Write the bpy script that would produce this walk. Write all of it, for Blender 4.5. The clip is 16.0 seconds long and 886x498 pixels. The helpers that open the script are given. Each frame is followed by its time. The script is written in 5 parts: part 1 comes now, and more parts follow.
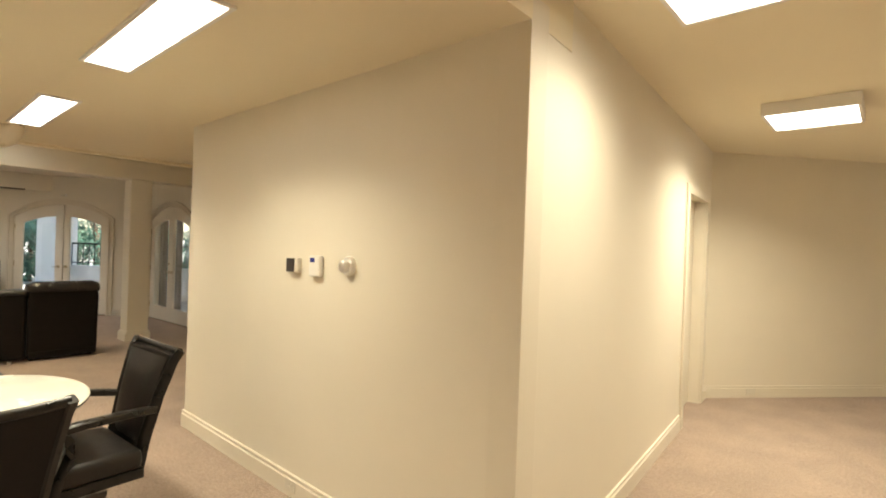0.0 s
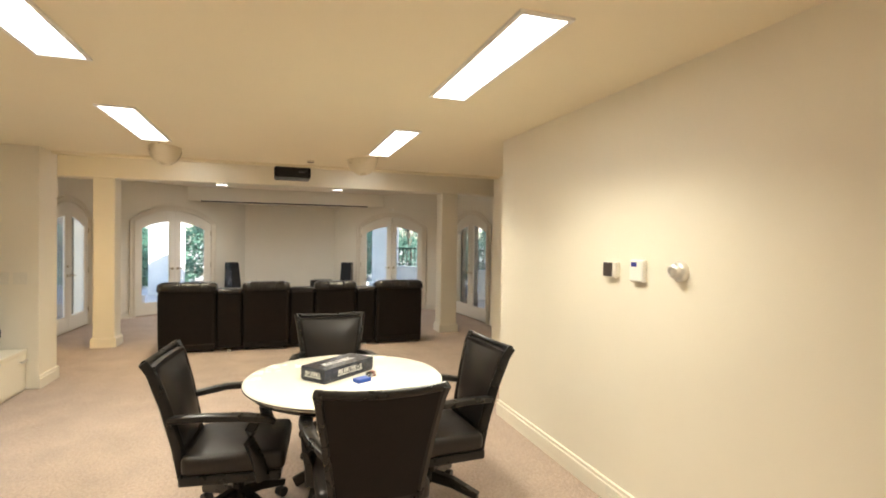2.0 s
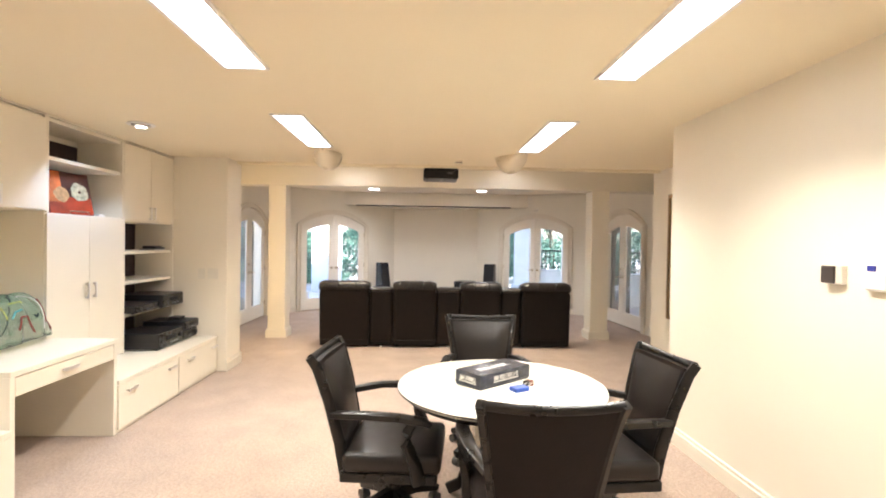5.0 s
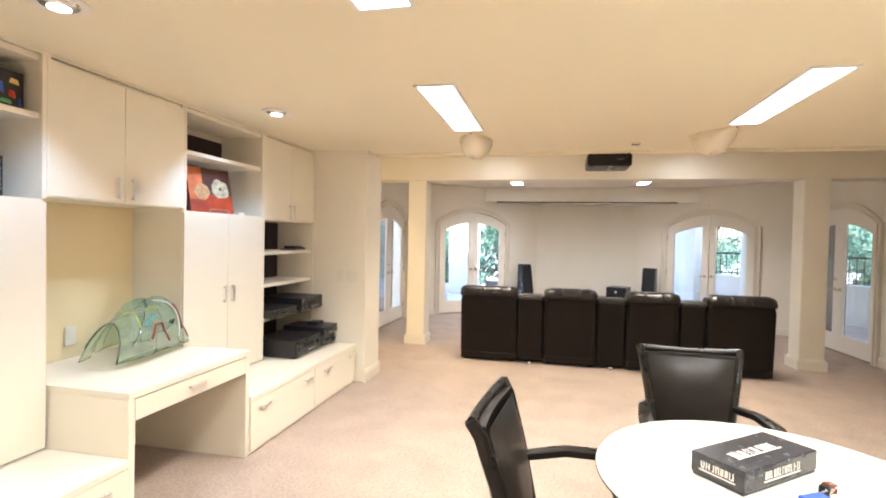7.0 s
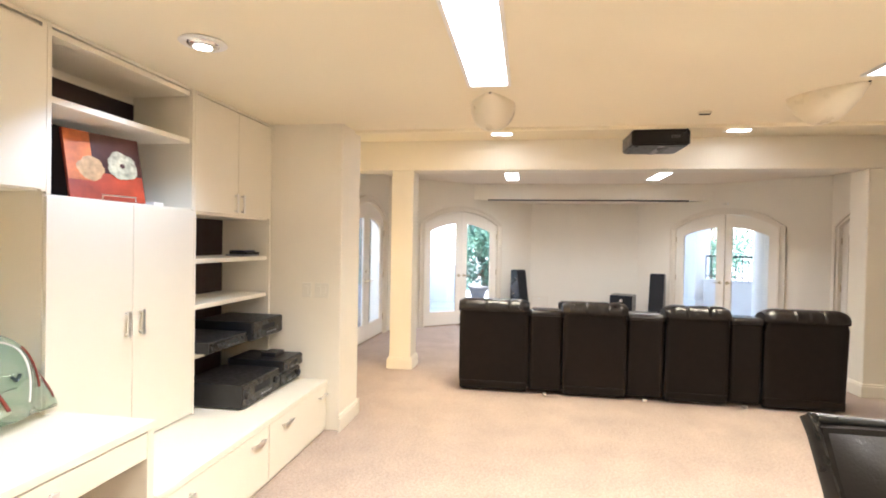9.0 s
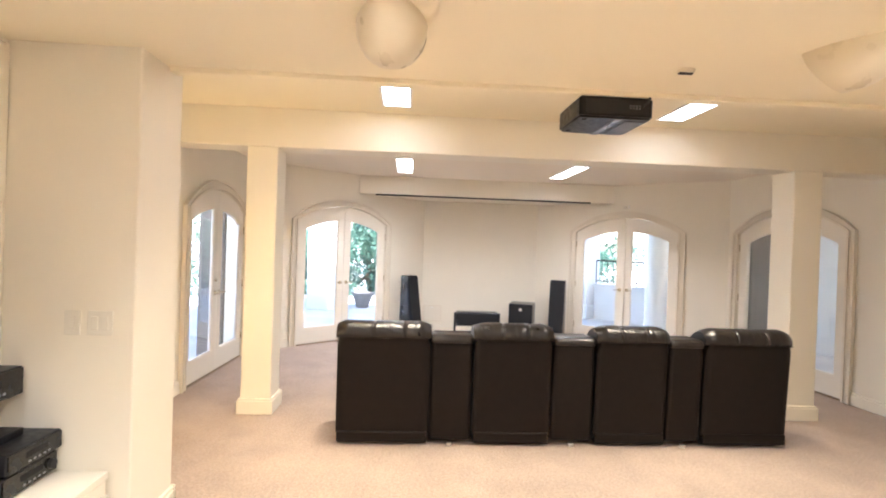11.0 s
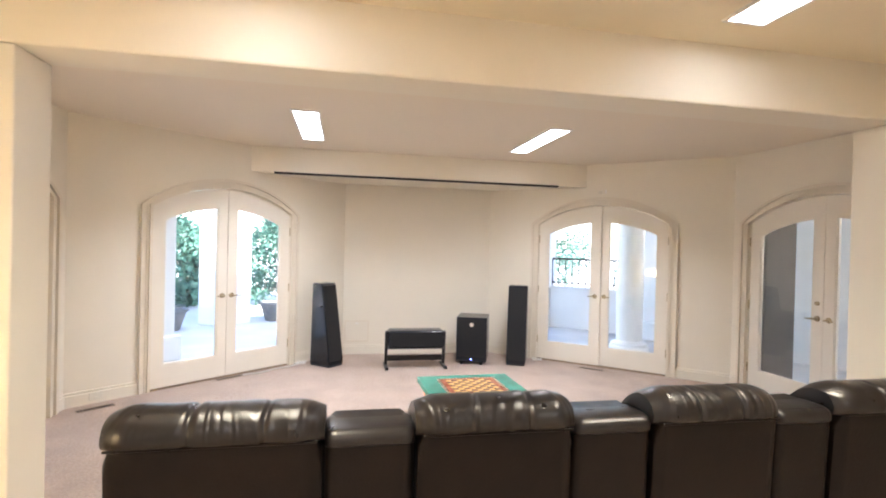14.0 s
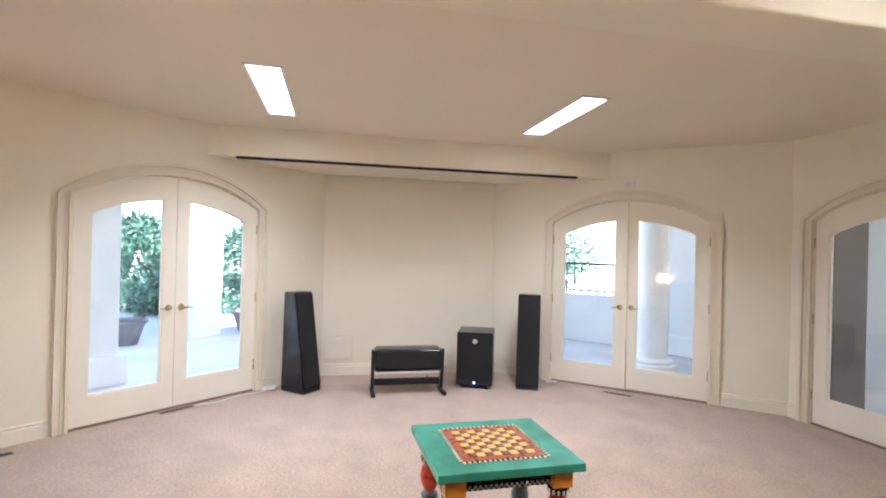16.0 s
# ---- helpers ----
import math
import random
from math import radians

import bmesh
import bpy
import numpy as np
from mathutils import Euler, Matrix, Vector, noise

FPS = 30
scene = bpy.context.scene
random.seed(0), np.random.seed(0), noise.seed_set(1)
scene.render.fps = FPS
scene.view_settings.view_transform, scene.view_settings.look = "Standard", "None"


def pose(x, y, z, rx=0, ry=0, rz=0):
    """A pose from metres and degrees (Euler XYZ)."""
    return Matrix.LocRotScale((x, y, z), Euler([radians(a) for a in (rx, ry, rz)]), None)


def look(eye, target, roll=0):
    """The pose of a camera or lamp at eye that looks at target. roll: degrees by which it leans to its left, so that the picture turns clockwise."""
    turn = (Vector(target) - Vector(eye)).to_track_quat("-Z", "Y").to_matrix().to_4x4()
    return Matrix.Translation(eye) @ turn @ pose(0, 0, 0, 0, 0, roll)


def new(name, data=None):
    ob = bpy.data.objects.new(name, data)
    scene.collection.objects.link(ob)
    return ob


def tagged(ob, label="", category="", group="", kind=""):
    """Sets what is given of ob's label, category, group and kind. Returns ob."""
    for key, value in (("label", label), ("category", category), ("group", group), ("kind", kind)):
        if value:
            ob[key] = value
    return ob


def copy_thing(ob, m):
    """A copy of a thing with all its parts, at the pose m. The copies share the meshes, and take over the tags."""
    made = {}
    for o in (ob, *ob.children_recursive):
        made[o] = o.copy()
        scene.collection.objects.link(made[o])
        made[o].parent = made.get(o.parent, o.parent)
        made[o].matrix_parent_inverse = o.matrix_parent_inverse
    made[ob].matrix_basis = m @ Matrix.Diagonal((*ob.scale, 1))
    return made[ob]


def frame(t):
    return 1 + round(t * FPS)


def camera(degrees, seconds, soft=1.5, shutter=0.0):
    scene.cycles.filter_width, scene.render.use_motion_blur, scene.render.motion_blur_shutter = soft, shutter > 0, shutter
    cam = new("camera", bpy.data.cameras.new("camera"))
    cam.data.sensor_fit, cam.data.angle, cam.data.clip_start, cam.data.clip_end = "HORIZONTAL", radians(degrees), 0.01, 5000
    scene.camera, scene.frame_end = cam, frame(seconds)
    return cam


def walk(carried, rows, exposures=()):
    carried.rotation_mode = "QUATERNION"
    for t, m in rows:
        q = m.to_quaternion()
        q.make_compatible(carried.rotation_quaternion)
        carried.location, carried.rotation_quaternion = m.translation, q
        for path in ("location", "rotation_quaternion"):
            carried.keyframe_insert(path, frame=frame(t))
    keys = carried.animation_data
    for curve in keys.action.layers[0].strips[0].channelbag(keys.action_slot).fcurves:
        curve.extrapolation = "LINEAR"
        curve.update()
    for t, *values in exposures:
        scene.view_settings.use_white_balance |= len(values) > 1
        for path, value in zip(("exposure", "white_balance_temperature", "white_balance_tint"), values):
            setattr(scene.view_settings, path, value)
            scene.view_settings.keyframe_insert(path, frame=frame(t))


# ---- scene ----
cam = camera(82.9, 16.0, 1.9)
PATH = [
    (0, (-0.163, 0.167, 1.56), (-1.492, 1.662, 1.554), 2.0),
    (0.5, (-0.209, 0.1, 1.554), (-1.738, 1.389, 1.537), 1.6),
    (1, (-0.261, 0.045, 1.556), (-1.954, 1.11, 1.534), 1.6),
    (1.5, (-0.311, -0.008, 1.568), (-2.126, 0.831, 1.538), 1.1),
    (2, (-0.342, -0.046, 1.574), (-2.241, 0.579, 1.544), 0.8),
    (2.5, (-0.348, -0.064, 1.577), (-2.293, 0.402, 1.547), 0.6),
    (3, (-0.355, -0.073, 1.575), (-2.318, 0.307, 1.546), 0.6),
    (3.2, (-0.354, -0.082, 1.56), (-2.322, 0.276, 1.545), 0.4),
    (5.3, (-0.686, -0.117, 1.547), (-2.686, -0.127, 1.509), 1.1),
    (5.5, (-0.774, -0.108, 1.565), (-2.771, -0.195, 1.522), 1.2),
    (6, (-0.975, -0.146, 1.571), (-2.957, -0.408, 1.528), 1.1),
    (6.5, (-1.207, -0.263, 1.561), (-3.17, -0.642, 1.517), 1.1),
    (7, (-1.458, -0.409, 1.57), (-3.41, -0.841, 1.527), 1.2),
    (7.5, (-1.76, -0.556, 1.553), (-3.705, -1.02, 1.513), 1.2),
    (8, (-2.04, -0.675, 1.558), (-3.982, -1.149, 1.519), 1.1),
    (8.5, (-2.357, -0.826, 1.563), (-4.304, -1.28, 1.526), 1.2),
    (9, (-2.655, -0.904, 1.55), (-4.628, -1.228, 1.523), 1.1),
    (9.5, (-2.986, -0.964, 1.547), (-4.977, -1.152, 1.526), 1.3),
    (9.7, (-3.121, -0.975, 1.544), (-5.115, -1.123, 1.527), 1.5),
    (12, (-4.644, -1.057, 1.596), (-6.621, -0.755, 1.571), 1.6),
    (12.5, (-4.993, -0.997, 1.571), (-6.963, -0.653, 1.548), 1.4),
    (13, (-5.322, -0.926, 1.558), (-7.29, -0.57, 1.544), 1.4),
    (13.5, (-5.661, -0.853, 1.574), (-7.627, -0.484, 1.554), 1.5),
    (14, (-6.016, -0.791, 1.556), (-7.979, -0.406, 1.542), 1.4),
    (14.5, (-6.319, -0.736, 1.538), (-8.281, -0.347, 1.539), 1.5),
    (15, (-6.606, -0.737, 1.555), (-8.564, -0.328, 1.547), 1.6),
    (15.5, (-6.848, -0.694, 1.527), (-8.805, -0.283, 1.529), 1.4),
    (16, (-7.057, -0.658, 1.52), (-9.013, -0.241, 1.525), 1.5),
]
walk(cam, [(t, look(eye, target, roll)) for t, eye, target, roll in PATH],
     [(0.0, 1.58, 7200, 9), (1.5, 1.78, 6700, 8), (3.0, 2.24, 6200, 10), (5.0, 2.47, 6050, 15), (8.0, 2.62, 5850, 13), (12.0, 2.88, 5950, 16), (14.5, 2.76, 5900, 14), (16.0, 2.62, 5820, 13)])

# ---- world, lights ----
SUN_EL, SUN_AZ = 36.0, 58.0
world = bpy.data.worlds.new("sky")
scene.world = world
world.use_nodes = True
wn = world.node_tree
sky = wn.nodes.new("ShaderNodeTexSky")
sky.sky_type, sky.sun_disc = 'NISHITA', False
sky.sun_elevation, sky.sun_rotation = radians(SUN_EL), radians(SUN_AZ)
wn.links.new(sky.outputs[0], wn.nodes["Background"].inputs[0])
wn.nodes["Background"].inputs[1].default_value = 0.15
sun_data = bpy.data.lights.new("sun", 'SUN')
sun_data.energy, sun_data.angle, sun_data.color = 5.0, radians(0.5), (1.0, 0.95, 0.86)
sun = new("sun", sun_data)
_e, _a = radians(SUN_EL), radians(SUN_AZ)
_way = Vector((math.sin(_a) * math.cos(_e), math.cos(_a) * math.cos(_e), math.sin(_e)))
sun.matrix_world = look(_way * 50, (0, 0, 0))


# ---- building helpers ----
def box(bm, x0, x1, y0, y1, z0, z1, bevel=0.0, seg=2):
    vs = [bm.verts.new((x, y, z)) for z in (z0, z1) for y in (y0, y1) for x in (x0, x1)]
    fs = [bm.faces.new([vs[i] for i in q]) for q in
          ((0, 2, 3, 1), (4, 5, 7, 6), (0, 1, 5, 4), (2, 6, 7, 3), (0, 4, 6, 2), (1, 3, 7, 5))]
    if bevel > 0:
        es = list({e for f in fs for e in f.edges})
        bmesh.ops.bevel(bm, geom=es, offset=bevel, segments=seg, affect='EDGES', profile=0.5, clamp_overlap=True)
    return bm


def boxm(x0, x1, y0, y1, z0, z1, bevel=0.0, seg=2):
    return box(bmesh.new(), x0, x1, y0, y1, z0, z1, bevel, seg)


def cyl(bm, p0, p1, r0, r1=None, n=16):
    p0, p1 = Vector(p0), Vector(p1)
    r1 = r0 if r1 is None else r1
    m = Matrix.Translation((p0 + p1) / 2) @ (p1 - p0).to_track_quat("Z", "Y").to_matrix().to_4x4()
    bmesh.ops.create_cone(bm, cap_ends=True, segments=n, radius1=r0, radius2=r1, depth=(p1 - p0).length, matrix=m)
    return bm


def lathe(bm, profile, n=24, at=(0, 0, 0)):
    rings = []
    for r, z in profile:
        rings.append([bm.verts.new((at[0] + r * math.cos(2 * math.pi * i / n), at[1] + r * math.sin(2 * math.pi * i / n), at[2] + z)) for i in range(n)])
    for a, b in zip(rings, rings[1:]):
        for i in range(n):
            bm.faces.new((a[i], a[(i + 1) % n], b[(i + 1) % n], b[i]))
    bm.faces.new(rings[0][::-1])
    bm.faces.new(rings[-1])
    return bm


def sweep(bm, pts, rx, rz=None, n=8, square=False):
    """A tube along points; rx, rz: half width and half height, a number or a list."""
    pts = [Vector(p) for p in pts]
    rings = []
    for i, p in enumerate(pts):
        a, b = pts[max(i - 1, 0)], pts[min(i + 1, len(pts) - 1)]
        t = (b - a).normalized()
        side = t.cross(Vector((0, 0, 1)))
        side = side.normalized() if side.length > 1e-4 else Vector((1, 0, 0))
        up = side.cross(t).normalized()
        wx = rx[i] if isinstance(rx, (list, tuple)) else rx
        wz = wx if rz is None else (rz[i] if isinstance(rz, (list, tuple)) else rz)
        ring = []
        for k in range(n):
            c, s = math.cos(2 * math.pi * (k + 0.5) / n), math.sin(2 * math.pi * (k + 0.5) / n)
            if square:
                c, s = math.copysign(abs(c) ** 0.35, c), math.copysign(abs(s) ** 0.35, s)
            ring.append(bm.verts.new(p + side * wx * c + up * wz * s))
        rings.append(ring)
    for a, b in zip(rings, rings[1:]):
        for k in range(n):
            bm.faces.new((a[k], a[(k + 1) % n], b[(k + 1) % n], b[k]))
    bm.faces.new(rings[0][::-1])
    bm.faces.new(rings[-1])
    return bm


def prism(bm, outline, lo, hi, axis='y'):
    """An outline of (a, b) drawn out along an axis."""
    def put(a, b, c):
        return (a, c, b) if axis == 'y' else ((a, b, c) if axis == 'z' else (c, a, b))
    A = [bm.verts.new(put(a, b, lo)) for a, b in outline]
    B = [bm.verts.new(put(a, b, hi)) for a, b in outline]
    bm.faces.new(A)
    bm.faces.new(B[::-1])
    for i in range(len(A)):
        j = (i + 1) % len(A)
        bm.faces.new((A[i], B[i], B[j], A[j]))
    bmesh.ops.recalc_face_normals(bm, faces=bm.faces)
    return bm


def link(name, bm, material, smooth=False):
    me = bpy.data.meshes.new(name)
    bmesh.ops.recalc_face_normals(bm, faces=bm.faces)
    bm.to_mesh(me)
    bm.free()
    for m in (material if isinstance(material, (list, tuple)) else (material,)):
        me.materials.append(m)
    if smooth:
        me.polygons.foreach_set("use_smooth", [True] * len(me.polygons))
        me.set_sharp_from_angle(angle=radians(40))
    return new(name, me)


def part(name, bm, material, parent, label="", smooth=False):
    ob = link(name, bm, material, smooth)
    ob.parent = parent
    return tagged(ob, label)


def thing(name, m, label, category, group="", kind=""):
    ob = new(name)
    ob.empty_display_size = 0.1
    ob.matrix_world = m
    return tagged(ob, label, category, group, kind)


def struct(name, bm, material, label, category, smooth=False):
    return tagged(link(name, bm, material, smooth), label, category, "", "structure")


# ---- materials ----
def mat(name, base, rough=0.5, metal=0.0, var=0.08, scale=6.0, bump=0.0, bscale=200.0, coat=0.0, spec=0.5, rvar=0.08):
    m = bpy.data.materials.new(name)
    m.use_nodes = True
    nt = m.node_tree
    b = nt.nodes["Principled BSDF"]
    b.inputs["Metallic"].default_value = metal
    b.inputs["Coat Weight"].default_value = coat
    b.inputs["Coat Roughness"].default_value = 0.15
    b.inputs["Specular IOR Level"].default_value = spec
    tc = nt.nodes.new("ShaderNodeTexCoord")
    n1 = nt.nodes.new("ShaderNodeTexNoise")
    n1.inputs["Scale"].default_value, n1.inputs["Detail"].default_value = scale, 6
    nt.links.new(tc.outputs["Object"], n1.inputs["Vector"])
    ramp = nt.nodes.new("ShaderNodeMapRange")
    ramp.inputs[1].default_value, ramp.inputs[2].default_value = 0.3, 0.7
    ramp.inputs[3].default_value, ramp.inputs[4].default_value = 1 - var, 1 + var
    nt.links.new(n1.outputs[0], ramp.inputs[0])
    mul = nt.nodes.new("ShaderNodeMix")
    mul.data_type, mul.blend_type = 'RGBA', 'MULTIPLY'
    mul.inputs[0].default_value = 1
    mul.inputs[6].default_value = (*base, 1)
    nt.links.new(ramp.outputs[0], mul.inputs[7])
    nt.links.new(mul.outputs[2], b.inputs["Base Color"])
    rr = nt.nodes.new("ShaderNodeMapRange")
    rr.inputs[1].default_value, rr.inputs[2].default_value = 0.3, 0.7
    rr.inputs[3].default_value, rr.inputs[4].default_value = max(rough - rvar, 0.02), min(rough + rvar, 1)
    nt.links.new(n1.outputs[0], rr.inputs[0])
    nt.links.new(rr.outputs[0], b.inputs["Roughness"])
    if bump > 0:
        n2 = nt.nodes.new("ShaderNodeTexNoise")
        n2.inputs["Scale"].default_value, n2.inputs["Detail"].default_value = bscale, 4
        nt.links.new(tc.outputs["Object"], n2.inputs["Vector"])
        bu = nt.nodes.new("ShaderNodeBump")
        bu.inputs["Strength"].default_value, bu.inputs["Distance"].default_value = bump, 0.01
        nt.links.new(n2.outputs[0], bu.inputs["Height"])
        nt.links.new(bu.outputs[0], b.inputs["Normal"])
    return m


def glow(name, colour, strength):
    m = bpy.data.materials.new(name)
    m.use_nodes = True
    b = m.node_tree.nodes["Principled BSDF"]
    b.inputs["Base Color"].default_value = (0.9, 0.9, 0.9, 1)
    b.inputs["Emission Color"].default_value = (*colour, 1)
    b.inputs["Emission Strength"].default_value = strength
    return m


def glass(name, colour=(1, 1, 1), rough=0.0):
    m = bpy.data.materials.new(name)
    m.use_nodes = True
    b = m.node_tree.nodes["Principled BSDF"]
    b.inputs["Base Color"].default_value = (*colour, 1)
    b.inputs["Transmission Weight"].default_value = 1
    b.inputs["Roughness"].default_value = rough
    b.inputs["IOR"].default_value = 1.45
    return m


WALL = mat("wall_paint", (0.80, 0.745, 0.625), 0.6, var=0.015, scale=2.5, bump=0.06, bscale=160)
CEIL = mat("ceiling_paint", (0.84, 0.76, 0.575), 0.75, var=0.015, scale=1.5, bump=0.08, bscale=120)
TRIM = mat("trim_paint", (0.78, 0.725, 0.61), 0.45, var=0.02, scale=4, bump=0.02, bscale=60)
DOORP = mat("door_paint", (0.80, 0.745, 0.64), 0.4, var=0.02, scale=4, bump=0.02, bscale=60)
CAB = mat("cabinet_lacquer", (0.81, 0.755, 0.63), 0.42, var=0.012, scale=3, rvar=0.012)
LEATHER = mat("black_leather", (0.0075, 0.005, 0.004), 0.40, var=0.2, scale=14, bump=0.1, bscale=110, spec=0.2, rvar=0.04)
LEATHERG = mat("glossy_black_leather", (0.010, 0.0072, 0.006), 0.38, var=0.12, scale=14, bump=0.12, bscale=110, spec=0.45, rvar=0.03)
LEATHERS = mat("polished_black_leather", (0.0092, 0.0070, 0.0070), 0.31, var=0.12, scale=14, bump=0.05, bscale=140, spec=0.5, rvar=0.04)
WOODBLK = mat("black_wood", (0.008, 0.007, 0.006), 0.32, spec=0.4, var=0.3, scale=20)
BLACKPL = mat("black_plastic", (0.012, 0.012, 0.013), 0.38, var=0.2, scale=30)
NICKEL = mat("brushed_nickel", (0.84, 0.82, 0.79), 0.38, 1.0, var=0.02, scale=60, rvar=0.02)
BRASS = mat("aged_brass", (0.52, 0.43, 0.29), 0.3, 1.0, var=0.1, scale=40)
CASE = mat("casing_paint", (0.75, 0.68, 0.555), 0.4, var=0.03, scale=5, bump=0.02, bscale=60)
# Ceiling cream with the front room's cooler daylight mixed into the colour.
CEILF = mat("daylit_ceiling_paint", (0.79, 0.71, 0.585), 0.75, var=0.015, scale=1.5, bump=0.08, bscale=120)
PANE = glass("clear_glass")
LAMPGLOW = glow("fluorescent_diffuser", (1.0, 0.98, 0.94), 2.0)
DARK = mat("dark_gap", (0.01, 0.01, 0.01), 0.8, var=0.1)
TABLE = mat("cream_laminate", (0.80, 0.77, 0.67), 0.22, var=0.02, scale=5)


def carpet_material():
    m = mat("carpet", (0.42, 0.325, 0.262), 0.95, var=0.10, scale=3.0, spec=0.1)
    nt = m.node_tree
    b = nt.nodes["Principled BSDF"]
    b.inputs["Sheen Weight"].default_value = 0.2
    tc = nt.nodes["Texture Coordinate"]
    fine = nt.nodes.new("ShaderNodeTexNoise")
    fine.inputs["Scale"].default_value, fine.inputs["Detail"].default_value = 55, 5
    nt.links.new(tc.outputs["Object"], fine.inputs["Vector"])
    r = nt.nodes.new("ShaderNodeMapRange")
    r.inputs[1].default_value, r.inputs[2].default_value, r.inputs[3].default_value, r.inputs[4].default_value = 0.35, 0.65, 0.84, 1.14
    nt.links.new(fine.outputs[0], r.inputs[0])
    old = b.inputs["Base Color"].links[0].from_socket
    mx = nt.nodes.new("ShaderNodeMix")
    mx.data_type, mx.blend_type = 'RGBA', 'MULTIPLY'
    mx.inputs[0].default_value = 1
    nt.links.new(old, mx.inputs[6])
    nt.links.new(r.outputs[0], mx.inputs[7])
    nt.links.new(mx.outputs[2], b.inputs["Base Color"])
    tuft = nt.nodes.new("ShaderNodeTexNoise")
    tuft.inputs["Scale"].default_value, tuft.inputs["Detail"].default_value = 130, 3
    nt.links.new(tc.outputs["Object"], tuft.inputs["Vector"])
    bu = nt.nodes.new("ShaderNodeBump")
    bu.inputs["Strength"].default_value, bu.inputs["Distance"].default_value = 0.7, 0.012
    nt.links.new(tuft.outputs[0], bu.inputs["Height"])
    nt.links.new(bu.outputs[0], b.inputs["Normal"])
    return m


CARPET = carpet_material()

# ---- the plan ----
ZB, ZR, ZF, ZC = 2.49, 2.76, 2.678, 2.72   # ceilings: back room, raised strip, front room, corridor
XE, XL = -6.96, -6.82                    # face of the piers, edge of the low ceiling
BX0, BX1, ZBEAM = -8.88, -8.58, 2.41     # beam
YCAB = -3.42                             # wall behind the cabinets
YT, XC, XT = 1.89, -1.26, -4.52          # thermostat wall, its corner and its far end
YR = 2.885                                # wall of the right-hand recess
P = [(-6.50, -3.34), (-9.05, -3.315), (-11.096, -3.253), (-13.166, -0.792), (-13.166, 1.306), (-11.116, 3.673), (-8.85, 3.80), (-6.80, 3.90)]


def frame_on(p, q):
    """Matrix with x along p to q and y outwards."""
    d = Vector((q[0] - p[0], q[1] - p[1], 0))
    return Matrix.Translation((p[0], p[1], 0)) @ Matrix.Rotation(math.atan2(d.y, d.x), 4, 'Z'), d.length


def arc_top(a, b, spring, apex, n=20):
    """Points of a segmental arch from (a, spring) over the apex to (b, spring)."""
    w, h = (b - a) / 2, apex - spring
    r = (w * w + h * h) / (2 * h)
    mid, zc = (a + b) / 2, apex - r
    t = math.asin(w / r)
    return [(mid + r * math.sin(-t + 2 * t * i / n), zc + r * math.cos(-t + 2 * t * i / n)) for i in range(n + 1)]


def wall_seg(name, p, q, h, label, hole=None, thick=0.24, ext=(0, 0)):
    m, L = frame_on(p, q)
    out = [(-ext[0], 0)]
    if hole:
        a, b, spring, apex = hole
        top = arc_top(a, b, spring, apex) if apex > spring else [(a, spring), (b, spring)]
        out += [(a, 0)] + top + [(b, 0)]
    out += [(L + ext[1], 0), (L + ext[1], h), (-ext[0], h)]
    bm = prism(bmesh.new(), out, 0, thick, 'y')
    bmesh.ops.triangulate(bm, faces=[f for f in bm.faces if len(f.verts) > 4])
    ob = struct(name, bm, WALL, label, "wall")
    ob.matrix_world = m
    return m, L


def baseboard(name, p, q, a=None, b=None, h=0.13):
    m, L = frame_on(p, q)
    a, b = 0 if a is None else a, L if b is None else b
    bm = prism(bmesh.new(), [(0, 0), (-0.018, 0), (-0.018, h - 0.028), (-0.007, h - 0.022), (-0.007, h - 0.015), (-0.014, h - 0.011), (-0.012, h), (0, h + 0.003)], a, b, 'x')
    ob = struct(name, bm, TRIM, "cream painted baseboard along the wall", "baseboard")
    ob.matrix_world = m
    return ob


# ---- structure ----
struct("floor", prism(bmesh.new(), [(3.2, -3.6), (3.2, 10.4), (-2.8, 10.4), (-2.8, 4.2), (-8.85, 4.02), (-11.2, 3.86), (-13.38, 1.36), (-13.38, -0.85), (-11.16, -3.46), (-9.1, -3.52)], -0.12, 0.0, 'z'), CARPET, "pinkish beige cut-pile carpet floor", "floor")

SPR, APX = 1.885, 2.15


def wall_holes():
    walls = []
    walls.append(("wall_left", P[0], P[1], None))
    walls.append(("wall_left_door", P[1], P[2], (0.19, 1.81)))
    walls.append(("wall_bay_left", P[2], P[3], (0.70, 2.348)))
    walls.append(("wall_bay_middle", P[3], P[4], None))
    walls.append(("wall_bay_right", P[4], P[5], (0.754, 2.45)))
    walls.append(("wall_right_door", P[5], P[6], (0.206, 1.936)))
    walls.append(("wall_right", P[6], P[7], None))
    return walls


DOORS = []
for nm, p, q, o in wall_holes():
    m, L = wall_seg(nm, p, q, ZR + 0.1, "cream painted plaster wall", (o[0], o[1], SPR, APX) if o else None, ext=(0, 0.05))
    if o:
        DOORS.append((m, o[0], o[1]))
        baseboard("baseboard", p, q, 0, o[0] - 0.09)
        baseboard("baseboard", p, q, o[1] + 0.09, L)
    else:
        baseboard("baseboard", p, q)

